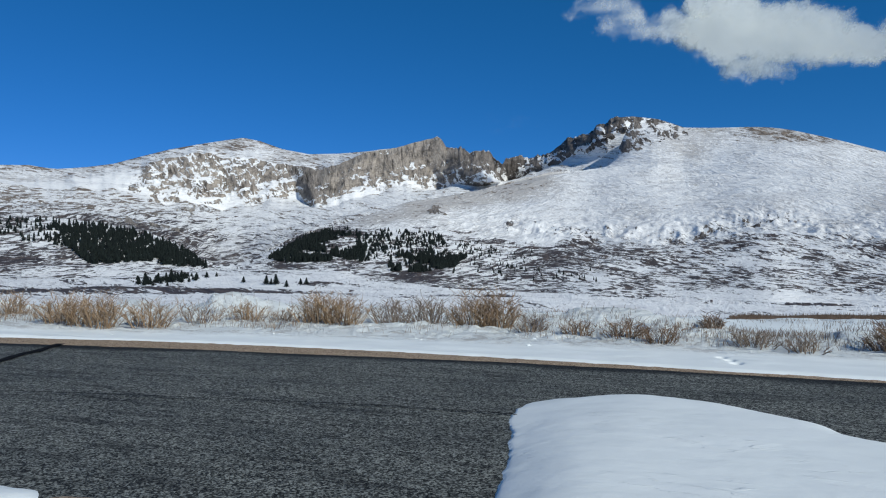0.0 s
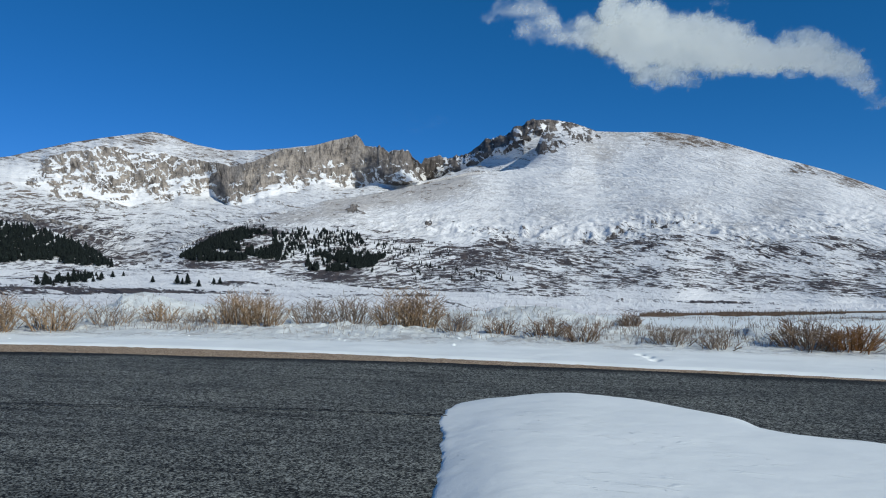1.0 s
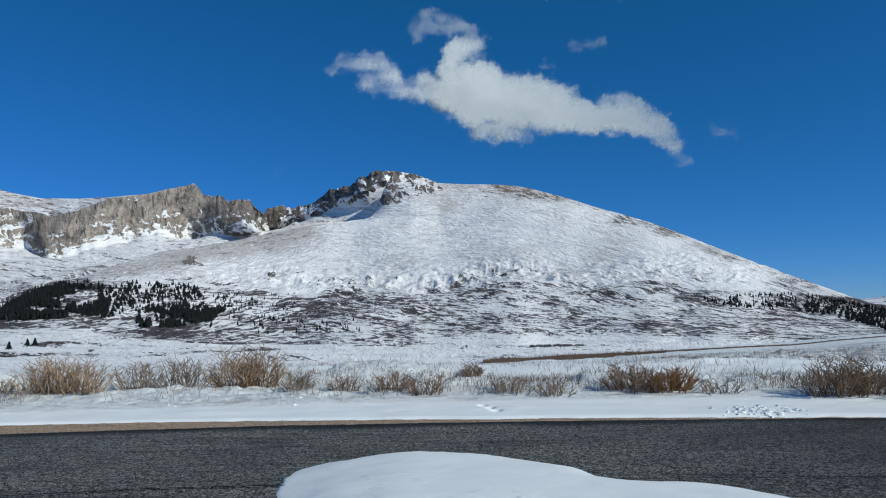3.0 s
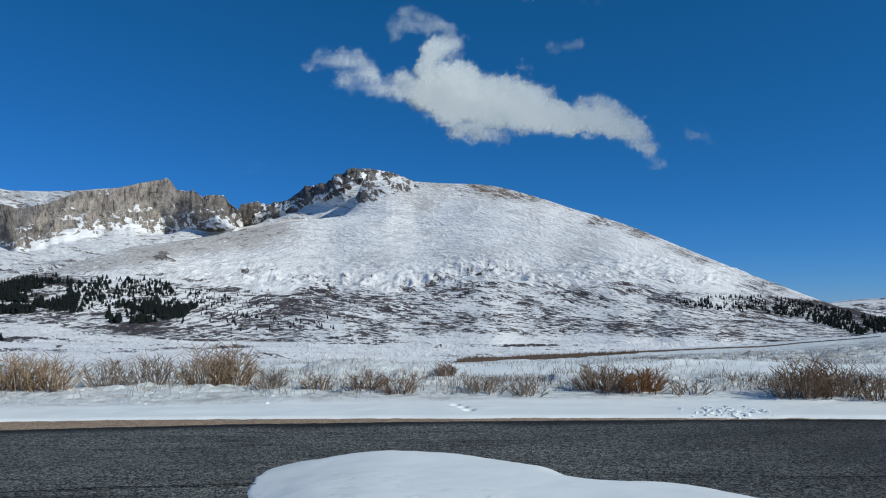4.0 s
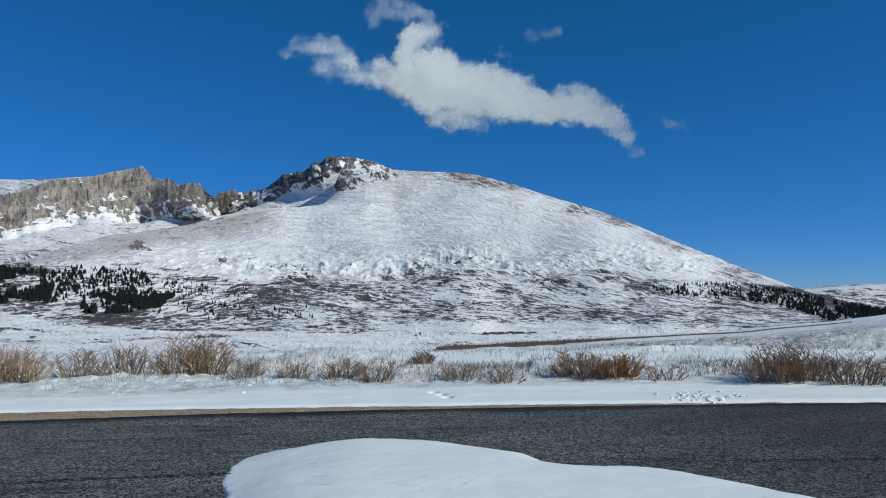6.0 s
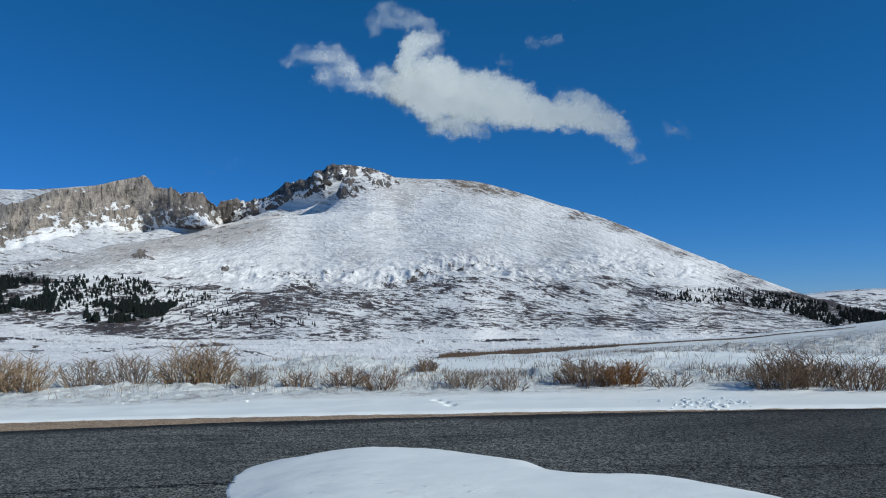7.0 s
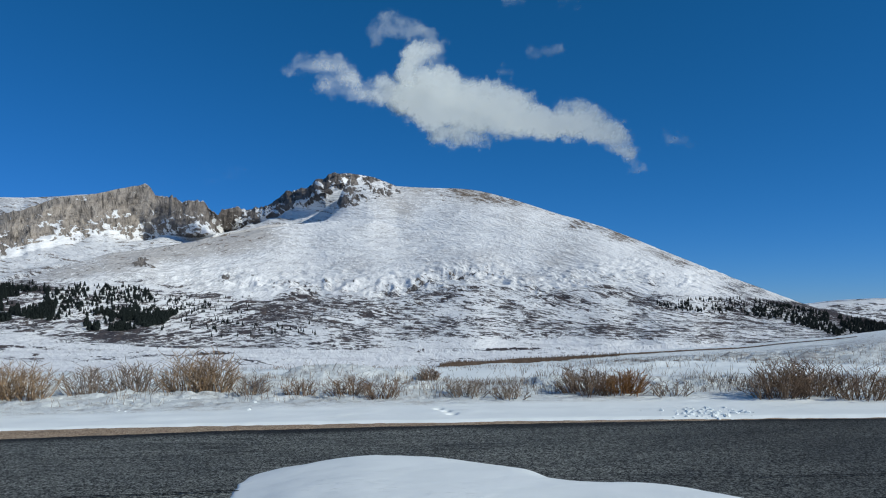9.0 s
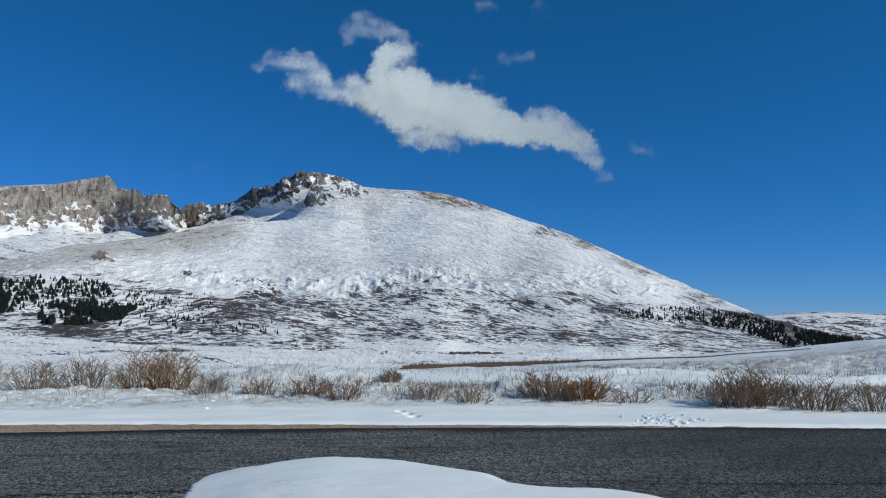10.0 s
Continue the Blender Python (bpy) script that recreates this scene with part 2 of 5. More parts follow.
def mat_asphalt():
    m = Nodes("worn_asphalt")
    p = m.pos((1, 1, 1))
    vor = m.add("ShaderNodeTexVoronoi", {"feature": "F1"}, Vector=p, Scale=72.0)
    cell = m.add("ShaderNodeSeparateColor")
    m.put(cell.inputs[0], vor.outputs["Color"])
    clump = m.noise(m.pos((32, 36, 36)), 1, 5, 0.8)
    blotch = m.noise(m.pos((15, 11, 12)), 1, 4, 0.7)
    v = m.math("ADD", m.math("MULTIPLY", cell.outputs[0], 0.42), m.math("ADD", m.math("MULTIPLY", m.math("SUBTRACT", clump, 0.2), 0.62), m.math("MULTIPLY", m.math("SUBTRACT", blotch, 0.28), 0.55)))
    chips = m.ramp(v, (0.33, (0.007, 0.008, 0.008)), (0.45, (0.034, 0.036, 0.034)), (0.56, (0.105, 0.112, 0.104)), (0.70, (0.27, 0.282, 0.26)))
    patch = m.noise(m.pos((0.5, 1.4, 1), -3), 1, 5, 0.6)
    wet = m.noise(m.pos((0.65, 5.0, 1), -3), 1, 6, 0.70)
    tone = m.ramp(patch, (0.3, (0.78, 0.79, 0.80)), (0.7, (1.36, 1.35, 1.32)))
    mul = m.add("ShaderNodeMix", {"data_type": "RGBA", "blend_type": "MULTIPLY"})
    mul.inputs[0].default_value = 1
    m.put(mul.inputs[6], chips)
    m.put(mul.inputs[7], tone)
    damp = m.math("MAXIMUM", m.attr("damp"), m.math("MULTIPLY", m.step(wet, 0.52, 0.63), 0.62))
    soak = m.add("ShaderNodeMix", {"data_type": "RGBA", "blend_type": "MULTIPLY"})
    m.put(soak.inputs[0], damp)
    m.put(soak.inputs[6], mul.outputs[2])
    soak.inputs[7].default_value = (0.20, 0.20, 0.215, 1)
    col = soak.outputs[2]
    h = m.math("ADD", m.math("SUBTRACT", 1.0, vor.outputs["Distance"]), m.math("MULTIPLY", cell.outputs[1], 0.8))
    return m.done(col, 0.8, m.bump(h, 0.8, 0.006), 0.15)


def mat_gravel():
    m = Nodes("granite_gravel")
    vor = m.add("ShaderNodeTexVoronoi", None, Vector=m.pos((1, 1, 1)), Scale=60.0)
    cell = m.add("ShaderNodeSeparateColor")
    m.put(cell.inputs[0], vor.outputs["Color"])
    col = m.ramp(cell.outputs[0], (0.0, (0.15, 0.10, 0.065)), (0.4, (0.34, 0.245, 0.16)), (1.0, (0.52, 0.41, 0.30)))
    big = m.noise(m.pos((1.5, 4, 1)), 1, 4, 0.6)
    col = m.mix(m.math("MULTIPLY", m.step(big, 0.55, 0.75), 0.6), col, (0.12, 0.09, 0.07))
    return m.done(col, 0.9, m.bump(cell.outputs[1], 1.0, 0.02), 0.2)


def mat_tint(name, dark, light, scale=8.0, rough=0.8):
    m = Nodes(name)
    oi = m.add("ShaderNodeNewGeometry").outputs["Random Per Island"]
    n = m.noise(m.obj((1, 1, 1)), scale, 4, 0.6)
    v = m.math("ADD", m.math("MULTIPLY", oi, 0.6), m.math("MULTIPLY", n, 0.4))
    return m.done(m.ramp(v, (0.15, dark), (0.85, light)), rough, None, 0.15)


def mat_cloud():
    m = Nodes("cloud_vapour")
    d = m.attr("vapour")
    n = m.noise(m.pos((1 / 130, 1 / 130, 1 / 130)), 1, 7, 0.62, 0.5)
    a = m.step(m.math("ADD", d, m.math("MULTIPLY", m.math("MULTIPLY", m.math("SUBTRACT", n, 0.5), 0.62), m.step(d, 0.0, 0.25))), 0.04, 0.90)
    tr = m.add("ShaderNodeBsdfTransparent")
    di = m.add("ShaderNodeBsdfDiffuse", None, Color=(0.94, 0.96, 0.90, 1))
    tl = m.add("ShaderNodeBsdfTranslucent", None, Color=(0.95, 0.95, 0.95, 1))
    mx = m.add("ShaderNodeMixShader", None, Fac=0.12)
    m.put(mx.inputs[1], di.outputs[0])
    m.put(mx.inputs[2], tl.outputs[0])
    ms = m.add("ShaderNodeMixShader")
    m.put(ms.inputs[0], m.math("MULTIPLY", a, 0.66))
    m.put(ms.inputs[1], tr.outputs[0])
    m.put(ms.inputs[2], mx.outputs[0])
    m.t.links.new(ms.outputs[0], m.out.inputs["Surface"])
    return m.mat


LAND, SNOW, VERGE = mat_land(), mat_near_snow("drifted_snow"), mat_near_snow("verge_snow", 1.0)
ASPHALT, GRAVEL = mat_asphalt(), mat_gravel()
SEALANT = Nodes("bitumen_sealant").done((0.010, 0.010, 0.010), 0.9, None, 0.05)
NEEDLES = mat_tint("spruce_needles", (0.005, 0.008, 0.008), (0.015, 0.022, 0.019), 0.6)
BARK = mat_tint("spruce_bark", (0.05, 0.035, 0.025), (0.10, 0.075, 0.055), 2.0)
TWIG_TAN = mat_tint("tan_willow_bark", (0.09, 0.055, 0.033), (0.64, 0.455, 0.285), 6.0)
TWIG_RED = mat_tint("rust_willow_bark", (0.060, 0.037, 0.026), (0.45, 0.31, 0.205), 6.0)
TWIG_OCHRE = mat_tint("ochre_willow_bark", (0.11, 0.05, 0.022), (0.48, 0.25, 0.10), 6.0)
TWIG_GREY = mat_tint("grey_willow_bark", (0.09, 0.065, 0.05), (0.46, 0.36, 0.27), 6.0)
CLOUD = mat_cloud()


# ---- mesh helpers ----
TABLES = {}


def vnoise(x, y, seed):
    if seed not in TABLES:
        TABLES[seed] = np.random.RandomState(seed).rand(256, 256)
    tab = TABLES[seed]
    xi, yi = np.floor(x).astype(int), np.floor(y).astype(int)
    fx, fy = x - xi, y - yi
    fx, fy = fx * fx * (3 - 2 * fx), fy * fy * (3 - 2 * fy)
    a, b = tab[xi & 255, yi & 255], tab[(xi + 1) & 255, yi & 255]
    c, d = tab[xi & 255, (yi + 1) & 255], tab[(xi + 1) & 255, (yi + 1) & 255]
    return (a * (1 - fx) + b * fx) * (1 - fy) + (c * (1 - fx) + d * fx) * fy


def fbm(x, y, seed, octaves=5, gain=0.5):
    """Layered noise, about -1 to 1."""
    out, amp, tot = 0.0, 1.0, 0.0
    for i in range(octaves):
        out = out + amp * (vnoise(x * 2 ** i + 17.3 * i, y * 2 ** i + 9.1 * i, seed + i) * 2 - 1)
        tot += amp
        amp *= gain
    return out / tot * 1.6


def ridged(x, y, seed, octaves=5):
    """Noise with sharp crests, 0 to 1."""
    out, amp, tot = 0.0, 1.0, 0.0
    for i in range(octaves):
        out = out + amp * (1 - np.abs(vnoise(x * 2 ** i + 5.3 * i, y * 2 ** i, seed + i) * 2 - 1))
        tot += amp
        amp *= 0.5
    return out / tot


def smooth(v, a, b):
    t = np.clip((v - a) / (b - a), 0, 1)
    return t * t * (3 - 2 * t)


def raw_mesh(name, verts, faces, material, attrs=None, flat=False):
    """A mesh from arrays of corners and of four- or three-sided faces."""
    me = bpy.data.meshes.new(name)
    verts, faces = np.asarray(verts, float), np.asarray(faces, np.int32)
    n, k = faces.shape
    me.vertices.add(len(verts))
    me.vertices.foreach_set("co", verts.ravel())
    me.loops.add(n * k)
    me.loops.foreach_set("vertex_index", faces.ravel())
    me.polygons.add(n)
    me.polygons.foreach_set("loop_start", np.arange(0, n * k, k, dtype=np.int32))
    me.polygons.foreach_set("use_smooth", np.full(n, not flat))
    for key, val in (attrs or {}).items():
        me.attributes.new(key, "FLOAT", "POINT").data.foreach_set("value", np.asarray(val, float).ravel())
    me.materials.append(material)
    me.update(calc_edges=True)
    return me


def grid_faces(rows, cols, keep=None):
    i = np.arange(rows * cols).reshape(rows, cols)
    f = np.stack([i[:-1, :-1], i[:-1, 1:], i[1:, 1:], i[1:, :-1]], -1).reshape(-1, 4)
    return f if keep is None else f[keep.ravel()]


def tubes(lines, sides=3):
    """Tapered thin stems along polylines of (points, radius at the base, radius at the tip)."""
    vs, fs, n = [], [], 0
    for pts, r0, r1 in lines:
        pts = np.asarray(pts)
        k = len(pts)
        rad = np.linspace(r0, r1, k)
        d = np.gradient(pts, axis=0)
        d /= np.linalg.norm(d, axis=1)[:, None] + 1e-9
        a = np.cross(d, [0.3, 0.9, 0.1])
        a /= np.linalg.norm(a, axis=1)[:, None] + 1e-9
        b = np.cross(d, a)
        for i in range(sides):
            t = 2 * math.pi * i / sides
            vs.append(pts + rad[:, None] * (a * math.cos(t) + b * math.sin(t)))
        idx = n + np.arange(sides * k).reshape(sides, k)
        for i in range(sides):
            p, q = idx[i], idx[(i + 1) % sides]
            fs.append(np.stack([p[:-1], p[1:], q[1:], q[:-1]], -1))
        n += sides * k
    return np.concatenate(vs), np.concatenate(fs)


# ---- the land ----
# Bearings in degrees, clockwise from straight ahead; heights of crests as angles of sight.
def curve(az, pts):
    p = np.array(pts, float)
    return np.interp(az, p[:, 0], p[:, 1])


SKYLINE = [(-180, 3), (-70, 5), (-53.4, 6.27), (-51.7, 6.39), (-50.7, 6.27), (-50, 6.24), (-48.2, 6.48), (-46.4, 6.84), (-44.5, 7.5), (-42.6, 8.12),
           (-40.6, 8.62), (-38.5, 9.07), (-37.3, 9.31), (-36, 9.12), (-34.3, 8.59), (-32.3, 8.28), (-29.9, 8.4), (-27.7, 8.64), (-25.4, 8.95),
           (-23.6, 9.51), (-22.05, 9.84), (-21.7, 9.54), (-21.4, 9.01), (-20.2, 9.02), (-19.5, 8.57), (-18.6, 8.75), (-18, 8.71), (-17.3, 7.95),
           (-16.85, 7.69), (-16.6, 8.13), (-15.9, 8.3), (-14.1, 8.38), (-12.6, 8.97), (-11.5, 9.83), (-10.4, 9.97), (-9.8, 10.3), (-8.5, 11.12), (-6.8, 11.22), (-4.9, 10.93), (-3.4, 10.35)]
FRONT = [(-180, 2), (-70, 2.7), (-53.3, 2.79), (-51.3, 2.79), (-49.3, 2.75), (-46.3, 2.27), (-44, 1.79), (-42.1, 1.11), (-40.5, 0.28), (-39.2, -0.48),
         (-37.2, -0.38), (-35.5, 0.51), (-32.5, 2.01), (-29.8, 2.72), (-27.2, 3.75), (-24.5, 4.68), (-20.9, 5.3), (-18.6, 5.72), (-16.4, 6.17), (-13.7, 6.78),
         (-11.5, 7.07), (-9.2, 7.26), (-8.9, 7.27), (-8.45, 11.1), (-7.8, 11.2), (-6.8, 11.22), (-4.9, 10.93), (-3, 10.2), (-1, 10.1), (2.9, 9.99), (4.1, 9.7),
         (7.3, 8.76), (9.8, 7.72), (13.1, 6.81), (17.4, 4.78), (21.6, 2.8), (25.5, 1.11), (27.8, 0.09), (31, -0.94), (33.8, -1.4), (38, -1.7), (60, 0.5), (180, 2)]
FRONT_R = [(-180, 900), (-53, 1050), (-46, 1000), (-39, 900), (-35.5, 1000), (-30, 1350), (-24.5, 1900), (-20, 2300), (-13.7, 2750), (-9.2, 2950), (-8.45, 3120), (-6.8, 3200),
           (-4, 3250), (4, 3150), (10, 2800), (17.4, 2100), (25.5, 1500), (33, 1050), (60, 900), (180, 900)]
FOOT = [(-180, -1.5), (-53, -1.3), (-48, -1.5), (-40, -1.0), (-35.5, -0.75), (-30, -0.95), (-25, -1.75), (-15, -2.45), (-8, -2.57), (1, -2.8), (10, -2.77), (18, -2.55),
        (26, -2.4), (31, -2.15), (60, -2), (180, -1.5)]
CLIFF_FOOT = [(-180, 1), (-60, 4.6), (-50, 4.9), (-46.4, 5.22), (-44.5, 4.69), (-40.5, 4.0), (-37.6, 3.87), (-35.1, 4.82), (-33, 4.88), (-31.6, 4.24), (-29.9, 4.5), (-27.2, 5.22),
              (-24.5, 5.85), (-20.9, 6.2), (-17.3, 6.22), (-15.9, 6.44), (-13.7, 6.95), (-11.5, 8.0), (-9.3, 8.9), (-8.4, 9.3), (-6.8, 9.9), (-5, 10.2), (-3.5, 10.0)]
CLIFF_TOP = [(-180, 2), (-60, 5.1), (-50, 5.4), (-46.4, 5.95), (-44.5, 6.55), (-42.6, 7.58), (-40.6, 7.94), (-37.3, 7.77), (-34.3, 7.38), (-32.5, 7.09), (-31.7, 7.12),
             (-29.9, 7.61), (-27.7, 8.55), (-25.4, 8.9)]
EYE = 1.6


def road_edge(x):
    """The far edge of the road, which bends towards the camera on one side."""
    return 10.52 - 0.007 * np.minimum(x - 4, 0) ** 2 - 0.002 * np.maximum(x - 5, 0) ** 2


def shoulder(x):
    """Width of the bare gravel between the asphalt and the snow."""
    return np.interp(x, [-14, -9, -5, -2, 0, 3, 6, 9], [0.80, 0.87, 0.67, 0.42, 0.28, 0.16, 0.07, 0.0])


def verge(x, y):
    """Height of the road bed, its gravel edge and the snowy verge behind."""
    d = y - road_edge(x)
    g = shoulder(x) + 0.018 * fbm(x * 0.8, x * 0, 19, 3) + 0.012 * fbm(x * 6, y * 6, 20, 4)
    z = -0.05 + 0.085 * smooth(d, g - 0.10, g + 0.14) + 0.085 * smooth(d, g + 0.1, 2.8)
    lump = smooth(d, 2.3, 3.4) * (1 - smooth(d, 5.5, 8))
    z = z + lump * (0.045 * fbm(x * 0.55, y * 0.9, 11, 4) + 0.035 * fbm(x * 2.2, y * 3.4, 15, 4, 0.6) + 0.035 * smooth(ridged(x * 1.3, y * 2.4, 17, 4), 0.5, 0.72) + 0.035 * ridged(x * 4.1, y * 6.0, 18, 4))
    # broken mounds of drifted snow behind and between the bushes
    high = np.interp(x, [-18, -11, -8, -5, -3.6, -1.5, -0.6, 0.5, 4, 7, 12], [0.50, 0.44, 0.34, 0.24, 0.44, 0.46, 0.28, 0.08, 0.06, 0.10, 0.14])
    wx, wy = x + 0.5 * fbm(x * 0.9, y * 0.9, 23, 3), y + 0.35 * fbm(x * 0.8, y * 1.1, 24, 3)
    mound = smooth(d, 3.9, 4.8) * (1 - smooth(d, 5.1, 6.7))
    z = z + mound * high * (0.30 + 0.75 * smooth(vnoise(wx * 0.75 + 3, wy * 0.9, 25) + 0.18 * (ridged(wx * 1.7, wy * 2.2, 26, 3) - 0.5), 0.30, 0.78))
    z = z + smooth(d, 2.0, 2.5) * (1 - smooth(d, 3.4, 4.4)) * 0.045 * smooth(ridged(wx * 2.6, wy * 5.0, 27, 4), 0.55, 0.72)
    z = z + smooth(d, 0.4, 1.2) * 0.02 * fbm(x * 0.8, y * 2.2, 21, 4)
    z = z - 0.75 * smooth(d, 3.6, 11)
    for fx, fy, fr in ((0.14, 11.52, 0.045), (0.23, 11.30, 0.05), (0.02, 11.72, 0.04)):
        z = z - 0.12 * np.exp(-((x - fx) ** 2 + ((y - fy) / 1.3) ** 2) / (2 * fr ** 2) * 1.5)
    # wind scoops with sharp lips behind the bushes
    for fx, fy, w, h in ((-10.8, 13.5, 0.75, 0.24), (-13.6, 13.6, 1.1, 0.26), (2.1, 13.9, 0.7, 0.16), (-3.2, 14.0, 0.6, 0.2), (-1.2, 14.2, 0.5, 0.16), (4.2, 14.5, 0.9, 0.12)):
        u, v = (x - fx) / w, (y - fy) / (0.6 * w)
        z = z + h * np.exp(-u * u - v * v) * smooth(u + 0.5 * v, -0.75, -0.35)
    return z


def land():
    az = np.concatenate([np.arange(-180, -58, 3.0), np.arange(-57, 41, 0.09), np.arange(42, 181, 3.0)])
    az[-1] = 180.0
    nc = len(az)
    A = np.radians(az)
    sx, cx = np.sin(A), np.cos(A)
    def soft(v, width):
        k = np.exp(-0.5 * (np.arange(-4 * width, 4 * width + 1) / width) ** 2)
        return np.convolve(np.pad(v, 4 * width, mode="edge"), k / k.sum(), "valid")

    foot, front, fr = soft(curve(az, FOOT), 10), curve(az, FRONT), soft(curve(az, FRONT_R), 24)
    open_side = smooth(az, -3, 1)
    front = front * (1 - open_side) + soft(front, 13) * open_side
    ridge_e = np.where(az < -3.6, curve(az, SKYLINE), front)
    r_foot = 650 + 60 * fbm(az * 0.12, az * 0, 31, 3)
    # the shoulder below the crest, and how far the slope behind it climbs on
    sh_e = np.where(az < -9.2, front, np.minimum(np.interp(az, [-9.2, -7, -4, 0, 4], [7.26, 7.4, 7.5, 7.4, 7.1]), 0.74 * ridge_e + 0.26 * foot))
    sh_r = np.where(az < -9.2, fr, np.minimum(fr, np.interp(az, [-9.2, -4, 4, 10, 17.4, 25.5, 33, 60], [2880, 2850, 2750, 2350, 1750, 1300, 960, 850])))
    z0, zt = r_foot * np.tan(np.radians(foot)), fr * np.tan(np.radians(ridge_e))
    even = (zt - z0) / (fr - r_foot)
    even_r = np.clip((even * r_foot - z0) / np.maximum(even - np.tan(np.radians(sh_e)), 0.02), r_foot + 120, fr - 60)
    right = 0.62 * smooth(az, -11, 13) * (1 - smooth(az, 31, 36))
    sh_r = sh_r * (1 - right) + even_r * right
    sh_r = soft(sh_r, 12)
    sh_s = soft(sh_e, 14)
    climb = smooth(az, -9.7, -6.2)
    t_e = (sh_e - 1.5) * (1 - climb) + ridge_e * climb
    t_s = soft(t_e, 16)
    t_r = (sh_r + 260) * (1 - climb) + np.maximum(fr, sh_r + 60) * climb
    rows_r, rows_z, rows_rock, rows_veg, rows_w, rows_scour, rows_dark = [], [], [], [], [], [], []

    def wear(w, scour, dark):
        """How the wind, the greyer rock and its painted-in shade mark one row of the land."""
        rows_w.append(np.broadcast_to(w, az.shape))
        rows_scour.append(np.broadcast_to(scour, az.shape))
        rows_dark.append(np.broadcast_to(dark, az.shape))


    # level ground, verge and valley floor
    rs = np.concatenate([[0.2, 2, 4, 6, 7.5], np.geomspace(8.6, 30, 210), np.geomspace(30.5, 110, 60), np.linspace(0.02, 1, 100)])
    e34 = np.interp(az, [-180, -53, 0, 35, 180], [-4.0, -4.0, -4.6, -3.6, -4.0])
    e110 = np.interp(az, [-180, -53, -30, -3, 4, 13, 23, 29, 33, 35, 45, 180], [-3.2, -3.2, -3.6, -4.28, -4.13, -3.68, -2.95, -2.3, -1.7, -1.3, -1.0, -2])
    e300 = np.interp(az, [-180, -53, -43, -35, -20, 0, 23, 35, 180], [-2.1, -2.1, -2.1, -2.05, -2.6, -3.2, -2.95, -2.6, -2.1])
    for i, q in enumerate(rs):
        r = 110 + (r_foot - 110) * q if i >= 275 else np.full(nc, q)
        x, y = r * sx, r * cx
        lr = np.log(r)
        l34, l110, l300, lf = np.log(34), np.log(110), np.log(300), np.log(r_foot)
        e = np.where(lr < l110, e34 + (e110 - e34) * np.clip((lr - l34) / (l110 - l34), 0, 1),
                     np.where(lr < l300, e110 + (e300 - e110) * np.clip((lr - l110) / (l300 - l110), 0, 1), e300 + (foot - e300) * np.clip((lr - l300) / (lf - l300), 0, 1)))
        zf = EYE + r * np.tan(np.radians(e)) + (0.0012 * r * fbm(x / 9, y / 9, 41, 4) + 0.0022 * r * fbm(x / 60, y / 60, 45, 3)) * (1 - smooth(r, 0.8 * r_foot, r_foot))
        zf = zf + (0.34 + 0.18 * smooth(az, 8, 20)) * (1 - smooth(r, 55, 88)) * fbm(x / 6 + 0.4 * fbm(y / 3, x / 9, 43, 2), y / 1.9, 47, 5, 0.6)
        zf = zf + 0.80 * smooth(r, 97.5, 103) * (1 - smooth(r, 104, 170)) * smooth(az, -1.5, 1.5) * (1 - smooth(az, 33, 38))
        w = smooth(r, 22, 34)
        dd = y - road_edge(x)
        sink = 0.14 * smooth(dd, -0.2, 0.1) * (1 - smooth(dd, 5.8, 7.2)) * (np.abs(az + 8) < 46)
        rows_z.append((verge(x, y) - sink) * (1 - w) + zf * w)
        rows_r.append(r)
        veg = 0.34 + 0.22 * smooth(fbm(x / 150, y / 60, 51, 3), -0.2, 0.5) + 0.07 * smooth(r, 350, 600)
        veg = veg * (0.35 + 0.65 * smooth(r, 90, 150)) - 0.05
        veg = veg + 0.33 * smooth(r, 130, 220) * (fbm(az * 0.16 + 5, e * 3.2, 54, 4) - 0.05)
        veg = veg - 0.16 * (1 - smooth(r, 140, 240)) * (1 - smooth(az, -16, -5))
        veg = veg - 0.20 * smooth(az, -16, -5) * (1 - smooth(az, 12, 20)) * (1 - smooth(r, 300, 520))
        # Raised to the right, where the tone also stands in for grazing shade.
        veg = np.where(r < 112, (0.25 + 0.45 * smooth(az, 6, 16) + 0.75 * smooth(fbm(x / 7, y / 3.5, 53, 4), -0.15, 0.4)) * (1 + 0.8 * smooth(az, 6, 16)) * smooth(r, 24, 34) * (1 - 0.72 * smooth(r, 92, 103)), veg)
        rows_veg.append(np.where(r < 30, smooth(y - road_edge(x), 1.0, 1.8) * (1 - smooth(y - road_edge(x), 4, 6)), veg))
        rows_rock.append(np.zeros(nc))
        wear(e, 0.28 + 0.25 * smooth(fbm(x / 120, y / 50, 56, 3), -0.2, 0.5), 1.0)
    n_ground = len(rows_r)

    # front mountain, from its foot over its crest and down behind
    steps = [(s, 0) for s in np.linspace(0.006, 1, 200)] + [(s, 1) for s in np.linspace(0.016, 1, 64)]
    for s, upper in steps:
        if upper:
            e, r = sh_e + (t_s - sh_e) * (0.8 * s + 0.2 * (1 - (1 - s) ** 2)) + (t_e - t_s) * s ** 5, sh_r + (t_r - sh_r) * s
            s = 0.72 + 0.28 * s
        else:
            e = foot + (sh_s - foot) * (1 - (1 - s) ** (1.2 - 0.12 * right)) + (sh_e - sh_s) * s ** 6
            r = r_foot + (sh_r - r_foot) * s ** 1.05
            s = s * (0.72 + 0.28 * (1 - climb))
        x, y = r * sx, r * cx
        body = np.sin(np.pi * np.minimum(s, 0.985)) ** 0.6
        z = EYE + r * np.tan(np.radians(e))
